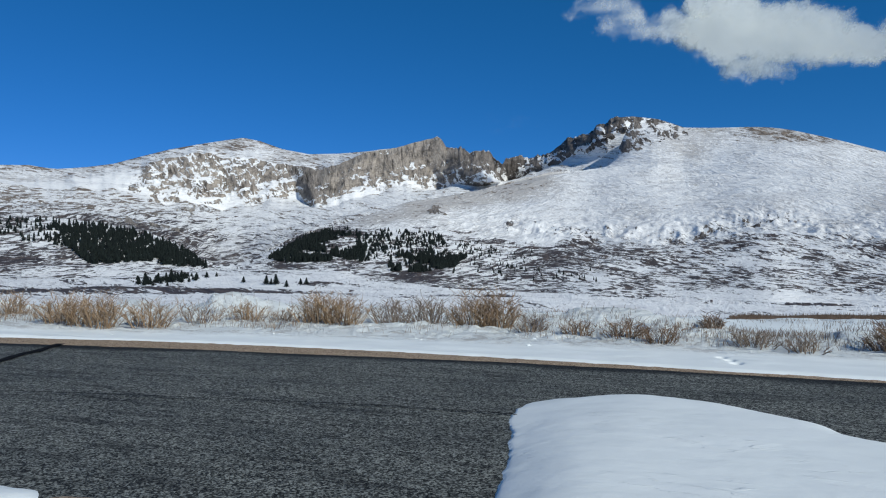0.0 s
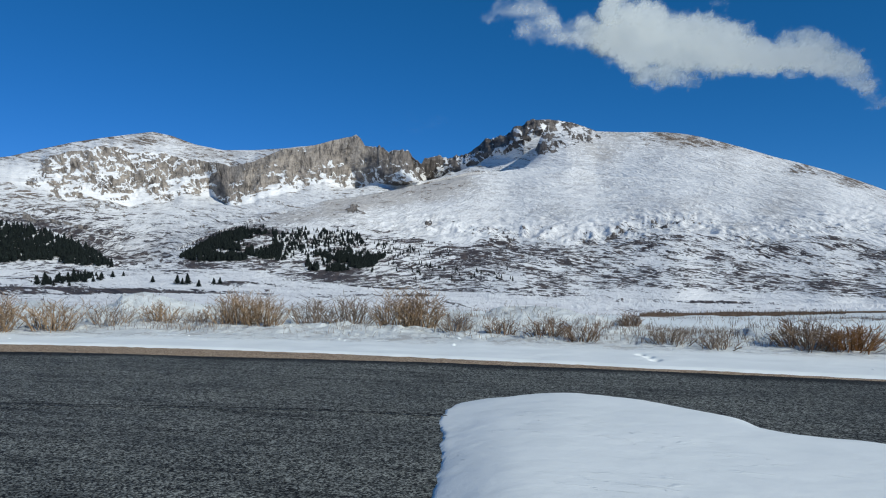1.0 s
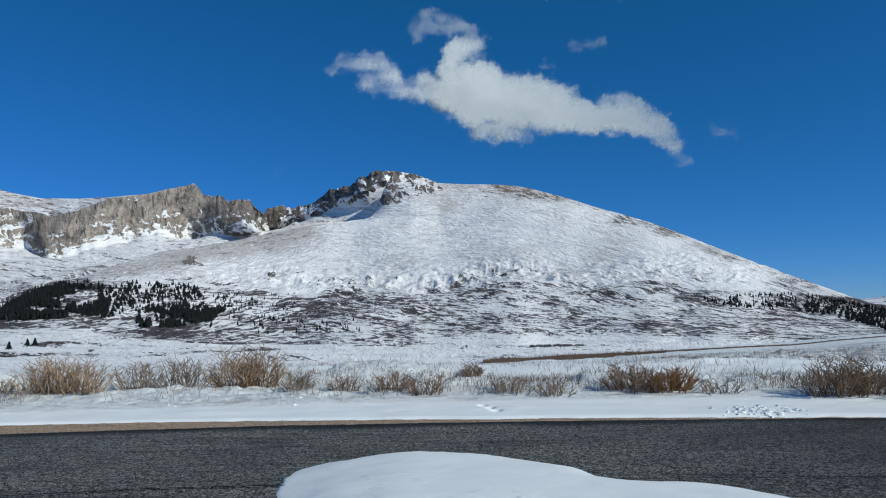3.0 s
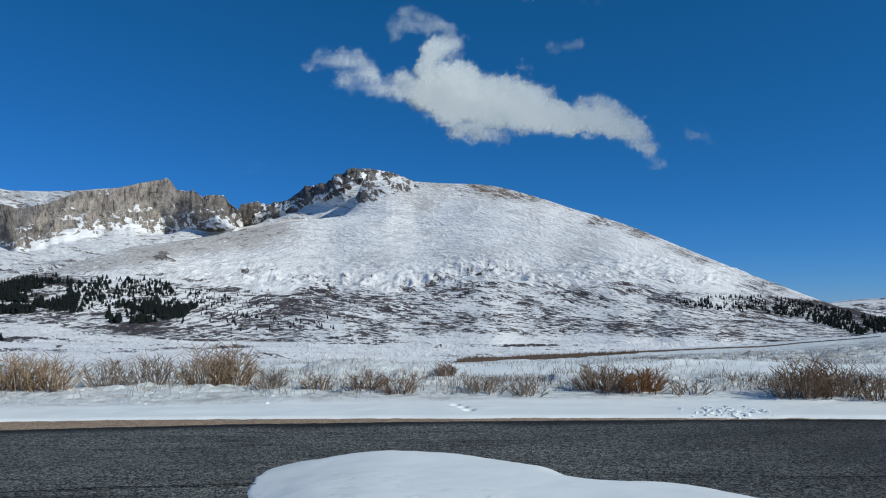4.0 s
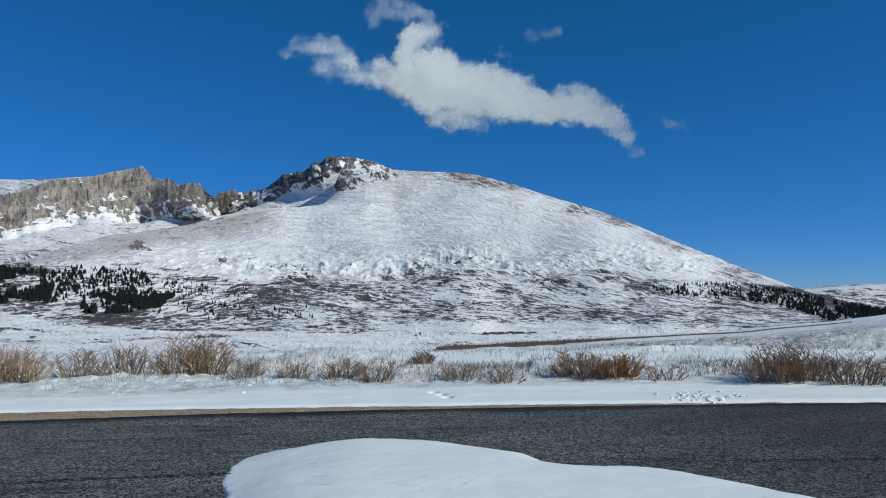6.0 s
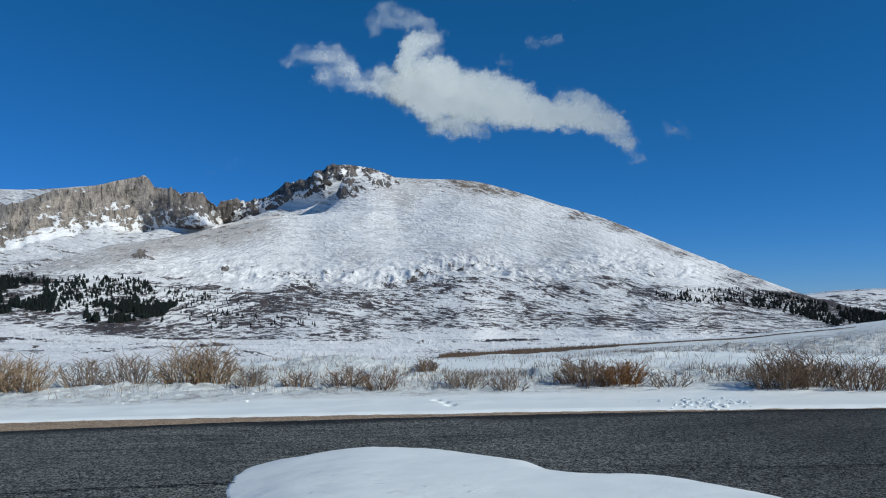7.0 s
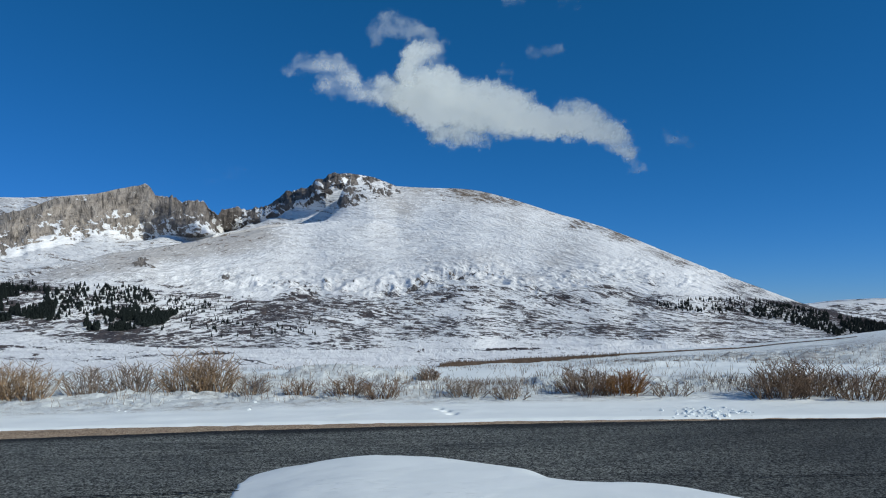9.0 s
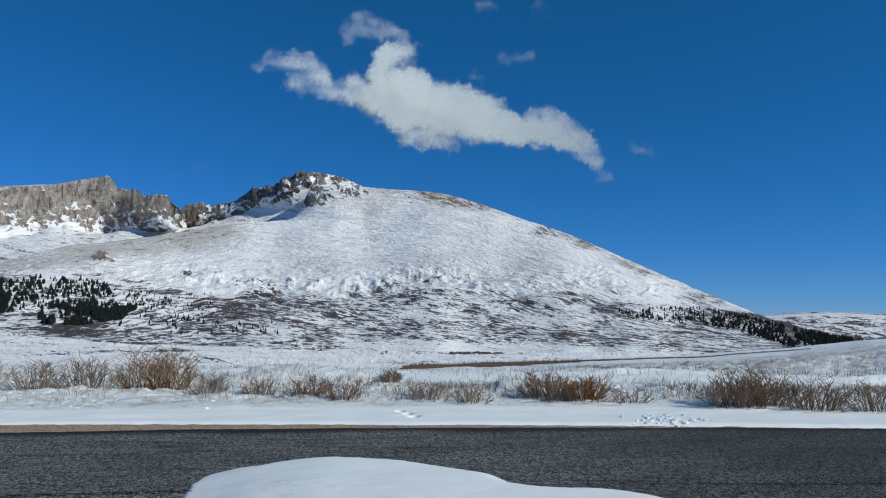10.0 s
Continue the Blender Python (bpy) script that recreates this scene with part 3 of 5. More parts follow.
        z = z + 0.0055 * r * body * fbm(x / 300, y / 300, 61, 3) + 0.0005 * r * body * fbm(x / 45, y / 45, 66, 3)
        z = z + 0.0024 * r * body * fbm(x / 60, y / 42, 68, 5) * (1 - smooth(e, 2.8, 4.2))
        crag = np.exp(-((e - 2.7 - 0.8 * fbm(az * 0.22, az * 0, 73, 3)) / 0.7) ** 2) * smooth(az, -20, -16) * (1 - 0.6 * smooth(az, 0, 14))
        z = z + 9 * np.exp(-((az + 22.0) / 0.9) ** 2 - ((e - 4.0) / 0.5) ** 2)
        hum = smooth(e, 1.6, 2.6) * (1 - smooth(e, 3.6, 4.6)) * smooth(az, -24, -18) * (1 - smooth(az, 14, 20))
        z = z + hum * 2.4 * fbm(az * 1.6, e * 5.0, 79, 4)
        z = z + crag * (2.2 * fbm(az * 2.2, e * 7.0, 74, 5) + 17.0 * (ridged(az * 0.75, e * 2.6, 78, 4) - 0.55))
        rows_r.append(r)
        rows_z.append(z)
        # heath up to a wavering line, crags above it, scoured snow higher up
        line = 2.05 + 0.35 * fbm(az / 3, az * 0, 75, 3) - 0.5 * np.exp(-((az + 6) / 4) ** 2) - 1.3 * smooth(az, 12, 22) + 0.4 * smooth(-az, 20, 30)
        low = 1 - smooth(e, line - 0.22, line + 0.18)
        veg = 0.53 * low + 0.24 * (1 - low) + 0.20 * (1 - low) * (1 - smooth(e, line + 0.3, line + 1.9)) * smooth(fbm(az * 0.4, e, 70, 3), -0.3, 0.4)
        veg = veg + 0.07 * low * (fbm(az * 0.30 + 3, e * 1.1, 77, 3) + 0.1)
        veg = veg + 0.03 * np.exp(-((az + 5) / 8) ** 2 - ((e - 0.6 + 0.06 * (az + 7)) / 1.5) ** 2) - 0.035 * smooth(-az, 17, 24) * (1 - smooth(-az, 36, 40)) + 0.24 * np.exp(-((az + 24.5) / 3.2) ** 2 - ((e + 1.25) / 0.45) ** 2) + 0.12 * np.exp(-((az + 34) / 2.5) ** 2 - ((e + 0.6) / 0.3) ** 2)
        veg = veg - 0.05 * np.exp(-((az - 12) / 7) ** 2) * low - 0.20 * smooth(-e, 1.75, 2.5) * smooth(az, -6, 0) * (1 - smooth(az, 14, 22))
        left = smooth(az, -36, -32) * (1 - smooth(az, -16, -9)) * smooth(e - sh_e, -2.4, -0.4)
        rim = smooth(e - ridge_e, -1.5, -0.15) * smooth(az, -5, 2)
        veg = veg + 0.30 * rim * (0.75 + 0.5 * fbm(az * 0.5, e * 2, 67, 3)) + 0.17 * left
        rows_veg.append(veg)
        outcrop = smooth(fbm(az * 1.5, e * 4.0, 72, 3), 0.18, 0.45)
        knob = np.exp(-((az + 22.0) / 0.9) ** 2 - ((e - 3.9 + 0.3 * (az + 22.0)) / 0.5) ** 2) + 0.8 * np.exp(-((az - 12.7) / 0.6) ** 2 - ((e - 2.4) / 0.22) ** 2)
        crown = smooth(e, 7.9, 9.3) * (1 - smooth(az, -5.0, 1.5)) * (0.62 + 0.22 * smooth(e, 10.2, 10.8) + 0.34 * fbm((az + 0.8 * e) * 0.9, (e - 0.35 * az) * 2.2, 71, 4))
        rows_rock.append(0.10 + 0.78 * crag * outcrop + 1.0 * knob * (0.75 + 0.7 * fbm(az * 2.2, e * 5, 81, 3)) + 0.42 * np.exp(-((az + 23.5) / 3.6) ** 2 - ((e - 3.9 - 0.16 * (az + 22)) / 0.55) ** 2) * smooth(fbm(az * 1.3, (e - 0.2 * az) * 3.2, 80, 4), -0.1, 0.3) + 1.0 * crown + 0.30 * smooth(az, -10, -8) * (1 - smooth(az, -7, -5.2)) * smooth(e, 7.3, 8.0))
        scour = 0.52 + 0.36 * left + 0.16 * rim + 0.32 * np.exp(-((az + 1.5) / 4.5) ** 2) * smooth(e, 7.0, 9.3) - 0.28 * smooth(az, 10, 16) * (1 - rim) + 0.22 * fbm(az * 0.3, e * 0.7, 69, 3)
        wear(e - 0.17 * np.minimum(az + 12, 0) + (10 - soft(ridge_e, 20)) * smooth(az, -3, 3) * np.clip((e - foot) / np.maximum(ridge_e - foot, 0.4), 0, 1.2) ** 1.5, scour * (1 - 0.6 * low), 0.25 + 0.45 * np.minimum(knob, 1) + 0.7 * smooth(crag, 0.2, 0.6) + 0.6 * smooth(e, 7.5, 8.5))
    for q in np.linspace(0.1, 1, 10):
        e = t_e - (1.6 * q * q + 0.1 * q) * climb
        r = t_r + 30 * q + 150 * q * climb
        rows_r.append(r)
        rows_z.append(EYE + r * np.tan(np.radians(e)))
        rows_veg.append(np.full(nc, 0.25))
        rows_rock.append(np.full(nc, 0.3))
        wear(e, 0.4, 0.6)
    n_front = len(rows_r)

    # the cirque behind: scree, cliffs, summit plateau
    top = curve(az, SKYLINE)
    hid = smooth(az, -4.0, -3.4)
    hills = np.interp(az, [-8, 20, 25, 27.3, 28, 29.4, 31.7, 33.2, 35, 45, 60, 180], [-1, -1, 0.0, 0.36, 0.42, 0.58, 0.66, 0.62, 0.52, 0.5, 2, 3])
    jag = (ridged(az * 1.6, az * 0, 81, 4) - 0.6) * 0.55 * smooth(az, -24.5, -22) * (1 - smooth(az, -8.5, -7.0))
    top = (top + jag * (1 - 0.4 * smooth(-az, 21, 22.5))) * (1 - hid) + hills * hid
    base = np.minimum(curve(az, CLIFF_FOOT) + 0.35 * fbm(az * 0.7, az * 0, 83, 3), top - 0.25)
    ctop = np.minimum(np.where(az < -25.4, curve(az, CLIFF_TOP) + 0.22 * fbm(az * 0.8, az * 0, 85, 4) * smooth(-az, 27, 30), top - 0.04), top - 0.04)
    base, ctop = base * (1 - hid) + (hills - 0.3) * hid, ctop * (1 - hid) + (hills - 0.1) * hid
    dip_e, dip_r = t_e - 1.7 * climb, t_r + 30 + 150 * climb
    r_base = np.interp(az, [-180, -53, -40, -32.9, -31.7, -22, -21.3, -17.05, -16.9, -8.9, -6.8, -4.2, 0, 25, 180], [2600, 2900, 3150, 3300, 2960, 3270, 3240, 2780, 3950, 3330, 3330, 3450, 3900, 4300, 2600])
    r_base = soft(np.maximum(r_base, dip_r + 40), 2)
    rb_s, base_s = soft(r_base, 26), soft(base, 34)
    r_ctop = soft(r_base, 14) + np.interp(az, [-50, -40, -30, -22, -16, -8.4, -6.8], [260, 260, 240, 190, 160, 90, 50])
    r_top = np.where(az < -25.4, r_ctop + 700 * smooth(-az, 25.4, 30), r_ctop + 10)
    r_top = np.minimum(r_top, 4600)
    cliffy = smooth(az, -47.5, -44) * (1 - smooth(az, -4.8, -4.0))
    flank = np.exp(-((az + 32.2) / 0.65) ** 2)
    # Greyer rock, and shade painted in on left-turned faces and the buttress flank.
    grey_shade_tone = 0.15 + 0.55 * flank + 0.50 * smooth(az, -22.4, -20.6) + 0.30 * smooth(az, -17.6, -16.6)
    for s in np.linspace(0.02, 1, 70):
        e, r = dip_e + (base_s - dip_e) * s + (base - base_s) * s ** 12, dip_r + (rb_s - dip_r) * s + (r_base - rb_s) * s ** 8
        x, y = r * sx, r * cx
        rows_r.append(r)
        rows_z.append(EYE + r * np.tan(np.radians(e)) + np.sin(np.pi * s) * (8 * fbm(x / 130, y / 130, 95, 5) + 5 * ridged(x / 60, y / 60, 97, 3)))
        # Extra heath beyond bearing 20 also paints a hazy grey into the distant hills.
        rows_veg.append(0.39 + 0.10 * (1 - smooth(s, 0.35, 0.75)) * (1 - 0.5 * smooth(az, -32, -28)) + 0.10 * (1 - smooth(az, -42, -35)) + 0.13 * smooth(az, 20, 26))
        scree = 0.46 * np.exp(-((e - 3.5) / 0.75) ** 2) * smooth(az, -50, -46) * (1 - smooth(az, -39, -36)) * smooth(fbm(az * 0.6, e * 2, 98, 3), -0.3, 0.3)
        rows_rock.append(scree + np.clip(0.30 + 0.20 * (1 - smooth(az, -36, -30)) + 0.3 * fbm(x / 190, y / 150, 99, 3), 0, 0.8) * (1 - 0.5 * smooth(s, 0.6, 0.85)) + 0.25 * smooth(s, 0.85, 1) * cliffy * (1 - smooth(az, -18, -16)) - 0.34 * smooth(az, -18, -16) * (1 - smooth(az, -6.5, -5)))
        wear(e - 0.16 * np.minimum(az + 36, 0), 0.42 + 0.25 * (1 - smooth(s, 0.4, 0.8)), grey_shade_tone)
    for s in np.linspace(0.01, 1, 110):
        rb = np.interp(az + 0.9 * s, az, r_base)
        e, r = base + (ctop - base) * s, rb + (r_ctop - rb) * s
        hgt = r * np.radians(e)
        arc = az * 53.0
        arc = arc + 22 * fbm(arc / 120, hgt / 120, 103, 3)
        rib = ridged((arc + 0.55 * hgt) / 170, hgt / 600, 101, 3) - 0.5
        rib2 = ridged((arc - 0.45 * hgt) / 62 + 9, hgt / 260, 104, 3) - 0.5
        rib3 = ridged((arc + 0.25 * hgt) / 24 + 3, hgt / 90, 108, 3) - 0.5
        ledge = fbm(arc / 80, (hgt - 0.25 * arc) / 20, 105, 4)
        amp = cliffy * smooth(s, 0.0, 0.3) * (1 - 0.8 * smooth(s, 0.8, 1.0))
        rows_r.append(r - amp * (84 * rib + 36 * rib2 + 11 * rib3 + 8 * ledge))
        rows_z.append(EYE + r * np.tan(np.radians(e)))
        rows_veg.append(np.full(nc, 0.15))
        steepwall = smooth(az, -33.5, -31) * (1 - 0.3 * smooth(az, -18, -15))
        chute = smooth(ridged(arc / 170 - 0.9 * hgt / 170, hgt / 500, 106, 4), 0.60, 0.80) * (1 - 0.75 * steepwall)
        snowy = 0.85 * smooth(fbm(arc / 75, (hgt - 0.3 * arc) / 20, 107, 5), 0.16, 0.45) * (1 - 0.6 * smooth(s, 0.45, 0.8)) + 0.42 * chute + 0.32 * (1 - smooth(s, 0.0, 0.38)) * smooth(fbm(arc / 70, hgt / 120, 109, 4), -0.25, 0.35)
        finger = smooth(ridged((arc - 0.8 * hgt) / 62 + 4, hgt / 400, 114, 3), 0.60, 0.80) * (1 - smooth(s, 0.25, 0.6)) * smooth(az, -17.3, -16.5)
        wear(e, 0.3, grey_shade_tone)
        hatch = smooth(az, -14, -10) * smooth(fbm((arc + 0.9 * hgt) / 26, (hgt - 0.5 * arc) / 110, 116, 4), -0.05, 0.30)
        rows_rock.append(0.5 * flank * smooth(s, 0.05, 0.25) + 0.25 * smooth(az, -9.5, -8.5) * (1 - hid) * smooth(s, 0.5, 0.8) - 0.55 * hatch - 0.75 * finger + cliffy * (0.90 + 0.36 * steepwall * smooth(s, 0.15, 0.5) - 0.40 * snowy - 0.42 * (1 - smooth(s, 0.0, 0.4)) * smooth(ridged((arc + 0.4 * hgt) / 60, hgt / 300, 112, 4), 0.45, 0.7)) + (1 - cliffy) * 0.2)
    for s in np.linspace(0.06, 1, 50):
        e, r = ctop + (top - ctop) * (1 - (1 - s) ** 1.3), r_ctop + (r_top - r_ctop) * s
        x, y = r * sx, r * cx
        rows_r.append(r)
        rows_z.append(EYE + r * np.tan(np.radians(e)) + 3 * np.sin(np.pi * s) * fbm(x / 90, y / 90, 111, 4))
        plate = smooth(-az, 25, 28)
        wear(e, 0.62 + 0.2 * fbm(x / 200, y / 300, 115, 3) - 0.25 * hid, grey_shade_tone)
        # The heath added towards the right greys the far hills as haze would.
        rows_veg.append(0.34 + 0.10 * plate + 0.12 * smooth(az, 20, 26) + 0.1 * fbm(x / 120, y / 300, 113, 3) + 0.08 * smooth(s, 0.7, 1) * plate)
        rows_rock.append(cliffy * (1.02 - 0.84 * plate + 0.42 * plate * (1 - smooth(s, 0.1, 0.4)) * smooth(fbm(az * 1.1, az * 0 + s * 3, 87, 3), -0.2, 0.4)) + (1 - cliffy) * 0.12 + 0.2 * plate * smooth(s, 0.75, 1))
    for q, dr in ((0.4, 60), (1.5, 160), (4.0, 300)):
        r = np.minimum(r_top + dr, 4990)
        rows_r.append(r)
        rows_z.append(EYE + r * np.tan(np.radians(top - q)))
        rows_veg.append(np.full(nc, 0.3))
        rows_rock.append(np.full(nc, 0.3))
        wear(top, 0.4, grey_shade_tone)

    R, Z = np.array(rows_r), np.array(rows_z)
    V = np.stack([R * sx, R * cx, Z], -1)
    at = {"rock": np.array(rows_rock), "veg": np.array(rows_veg), "u": np.broadcast_to(az, R.shape), "w": np.array(rows_w), "scour": np.array(rows_scour), "dark": np.array(rows_dark), "v": np.degrees(np.arctan2(Z - EYE, R))}

    def strip(name, a, b, material, columns=slice(None)):
        v = V[a:b, columns]
        return new(name, raw_mesh(name, v.reshape(-1, 3), grid_faces(*v.shape[:2]), material, {k: q[a:b, columns] for k, q in at.items()}))

    ground = strip("ground", 0, n_ground, VERGE)
    ground.data.materials.append(LAND)
    k = np.arange(n_ground - 1)
    idx = np.repeat(np.where(k < 272, 0, 1).astype(np.int32), nc - 1)
    ground.data.polygons.foreach_set("material_index", idx)
    tagged(ground, "snow-covered verge and open valley floor with heath", "ground", kind="structure")
    split = int(np.searchsorted(az, -38.3))
    tagged(strip("hill", n_ground - 1, n_front, LAND, slice(0, split + 1)), "low snowy hill with dark spruce forest on it", "hill", kind="structure")
    tagged(strip("mountain", n_ground - 1, n_front, LAND, slice(split, None)), "broad snow-streaked mountain with heath on its lower slope", "mountain", kind="structure")
    r1, r2 = int(np.searchsorted(az, -32.0)), int(np.searchsorted(az, -3.3))
    tagged(strip("mountain", n_front - 1, len(R), LAND, slice(0, r1 + 1)), "rounded snowy summit above broken granite cliffs", "mountain", kind="structure")
    tagged(strip("rock_ridge", n_front - 1, len(R), LAND, slice(r1, r2 + 1)), "jagged granite ridge with steep tan cliffs", "ridge", kind="structure")
    tagged(strip("distant_hill", n_front - 1, len(R), LAND, slice(r2, None)), "low bare snowy hills in the distance", "hill", kind="structure")
    return az, V, n_ground, n_front


AZ, LANDV, N_GROUND, N_FRONT = land()


def snow_bank():
    """The snow along the far side of the road, from its crisp edge over the gravel to the rough crust among the bushes."""
    xs = np.arange(-19, 12.5, 0.04)
    q = np.concatenate([np.linspace(-0.16, 0.3, 24), np.linspace(0.33, 6.9, 120)])[:, None]
    g = shoulder(xs)[None, :]
    D = g * (1 - smooth(q, 0.3, 2.0)) + q
    X = np.broadcast_to(xs, D.shape)
    Y = D + road_edge(xs)[None, :]
    Z = verge(X, Y)
    veg = smooth(D, 1.5, 2.1) * (1 - smooth(D, 5, 6.5))
    v = np.stack([X, Y, Z], -1)
    ob = new("snow_bank", raw_mesh("snow_bank", v.reshape(-1, 3), grid_faces(*D.shape), VERGE, {"veg": veg}))
    tagged(ob, "uneven crusted snow bank along the road", "snow bank", kind="structure")


snow_bank()

# brown grass on the bank of a track across the valley
DRY = mat_tint("dead_grass", (0.10, 0.066, 0.045), (0.33, 0.235, 0.16), 1.6)


def grass_bank():
    j = np.where((AZ > 0) & (AZ < 30.5))[0]
    a = AZ[j]
    half = np.interp(a, [0, 1.5, 5, 9, 13, 20, 30.5], [0.3, 2.4, 2.8, 1.7, 0.6, 0.30, 0.05]) * (0.75 + 0.5 * vnoise(a * 4, a * 0, 57))
    rows = []
    for q in np.linspace(-1, 1, 7):
        r = 100.8 + q * half
        z = np.array([np.interp(rr, np.hypot(LANDV[200:300, k, 0], LANDV[200:300, k, 1]), LANDV[200:300, k, 2]) for rr, k in zip(r, j)])
        rows.append(np.stack([r * np.sin(np.radians(a)), r * np.cos(np.radians(a)), z + 0.05 + 0.10 * (1 - q * q) * vnoise(a * 9, a * 0 + q * 3, 59)], -1))
    v = np.array(rows)
    ob = new("grass_bank", raw_mesh("grass_bank", v.reshape(-1, 3), grid_faces(*v.shape[:2]), DRY))
    tagged(ob, "low bank of brown dead grass beside a far track", "grass bank", kind="structure")
    rnd = random.Random(71)
    blades = []
    for _ in range(2200):
        b = 0.3 + 14 * rnd.random() ** 1.4
        k = int(np.searchsorted(AZ, b))
        r = 100.5 + rnd.uniform(-1.2, 1.0) * float(np.interp(b, a, half))
        z = float(np.interp(r, np.hypot(LANDV[200:300, k, 0], LANDV[200:300, k, 1]), LANDV[200:300, k, 2]))
        h, q = rnd.uniform(0.15, 0.50), rnd.uniform(-0.3, 0.3)
        x, y = r * math.sin(radians(b)), r * math.cos(radians(b))
        blades.append(([(x, y, z - 0.05), (x + 0.3 * q * h, y, z + 0.6 * h), (x + q * h, y, z + h)], 0.022, 0.008))
    tagged(new("dead_grass", raw_mesh("dead_grass", *tubes(blades), DRY)), "tufts of brown dead grass on a low bank", "grass", kind="stuff")


grass_bank()


def ground_at(a, e, lo, hi):
    """The place on the land seen at bearing a and height angle e, within rows lo to hi."""
    j = int(np.clip(np.searchsorted(AZ, a), 0, len(AZ) - 1))
    col = LANDV[lo:hi, j]
    ang = np.degrees(np.arctan2(col[:, 2] - EYE, np.hypot(col[:, 0], col[:, 1])))
    k = int(np.argmin(np.abs(ang - e)))
    return col[k]


def height_at(x, y):
    return float(verge(np.array([x]), np.array([y]))[0])


# ---- road ----
def band(name, y0, y1, z, xs, material, attrs=None, wob=0.0, seed=0, rows=9):
    """A strip along the road between two lines given as functions of x."""
    a, b = y0(xs), y1(xs)
    if wob:
        b = b + wob * np.minimum(1, (b - a) * 1.6) * (0.5 * fbm(xs * 0.9, xs * 0, seed, 3) + 0.7 * fbm(xs * 6, xs * 0, seed + 2, 4))
    q = np.linspace(0, 1, rows)[:, None]
    Y = a + (b - a) * q
    X = np.broadcast_to(xs, Y.shape)
    v = np.stack([X, Y, np.broadcast_to(z(X, Y), Y.shape)], -1)
    return new(name, raw_mesh(name, v.reshape(-1, 3), grid_faces(*v.shape[:2]), material, {k: f(X, Y) for k, f in (attrs or {}).items()}))


def road():
    xs = np.arange(-42, 34, 0.08)
    damp = lambda X, Y: np.maximum(smooth(Y - road_edge(X) + 0.12 * fbm(X * 0.8, Y * 0.5, 121, 3), -0.50, -0.18), 0.60 * smooth(X + 0.8 * fbm(X * 0.5, Y * 1.2, 122, 3), 0.8, 5.0))
    ob = band("road", lambda x: x * 0 - 3.0, lambda x: road_edge(x), lambda X, Y: 0.0 + 0.008 * fbm(X * 0.4, Y * 0.7, 123, 3), xs, ASPHALT, {"damp": damp}, 0.035, 125, 90)
    tagged(ob, "worn grey asphalt road with coarse aggregate", "road", kind="structure")
    gw = lambda x: road_edge(x) + shoulder(x) + 0.3
    ob = band("gravel_shoulder", lambda x: road_edge(x) - 0.08, gw, lambda X, Y: -0.014 + 0.012 * smooth(Y - road_edge(X), -0.05, 0.3) + 0.005 * fbm(X * 9, Y * 9, 127, 3), xs, GRAVEL, None, 0.09, 129, 24)
    tagged(ob, "strip of reddish granite gravel along the road", "gravel", kind="structure")


road()

# sealed crack across the road
def ribbon(name, pts, width, z, material, seed):
    pts = np.array(pts, float)
    n = max(60, len(pts) * 8)
    t = np.linspace(0, 1, n)
    x = np.interp(t, np.linspace(0, 1, len(pts)), pts[:, 0]) + 0.04 * fbm(t * 9, t * 0, seed, 3)
    y = np.interp(t, np.linspace(0, 1, len(pts)), pts[:, 1])
    d = np.stack([np.gradient(x), np.gradient(y)], -1)
    d /= np.linalg.norm(d, axis=1)[:, None]
    w = width * (1 + 0.35 * fbm(t * 14, t * 0, seed + 5, 3))
    v = np.stack([np.stack([x + s * d[:, 1] * w / 2, y - s * d[:, 0] * w / 2, x * 0 + z], -1) for s in (-1, 1)])
    return new(name, raw_mesh(name, v.reshape(-1, 3), grid_faces(2, n), material))


SEAM = [(x, float(road_edge(np.array([x]))[0]) - 3.6 - 0.1 * max(0.0, -x - 3)) for x in np.arange(-30, 26, 0.9)]
tagged(ribbon("road_seam", SEAM, 0.022, 0.0165, SEALANT, 133), "thin dark seam between the two lanes of asphalt", "road marking", kind="structure")
tagged(ribbon("crack_seal", [(-8.9, 5.5), (-9.73, 7.18), (-10.69, 9.06)], 0.16, 0.016, SEALANT, 131), "black bitumen seal across the asphalt road", "road marking", kind="structure")


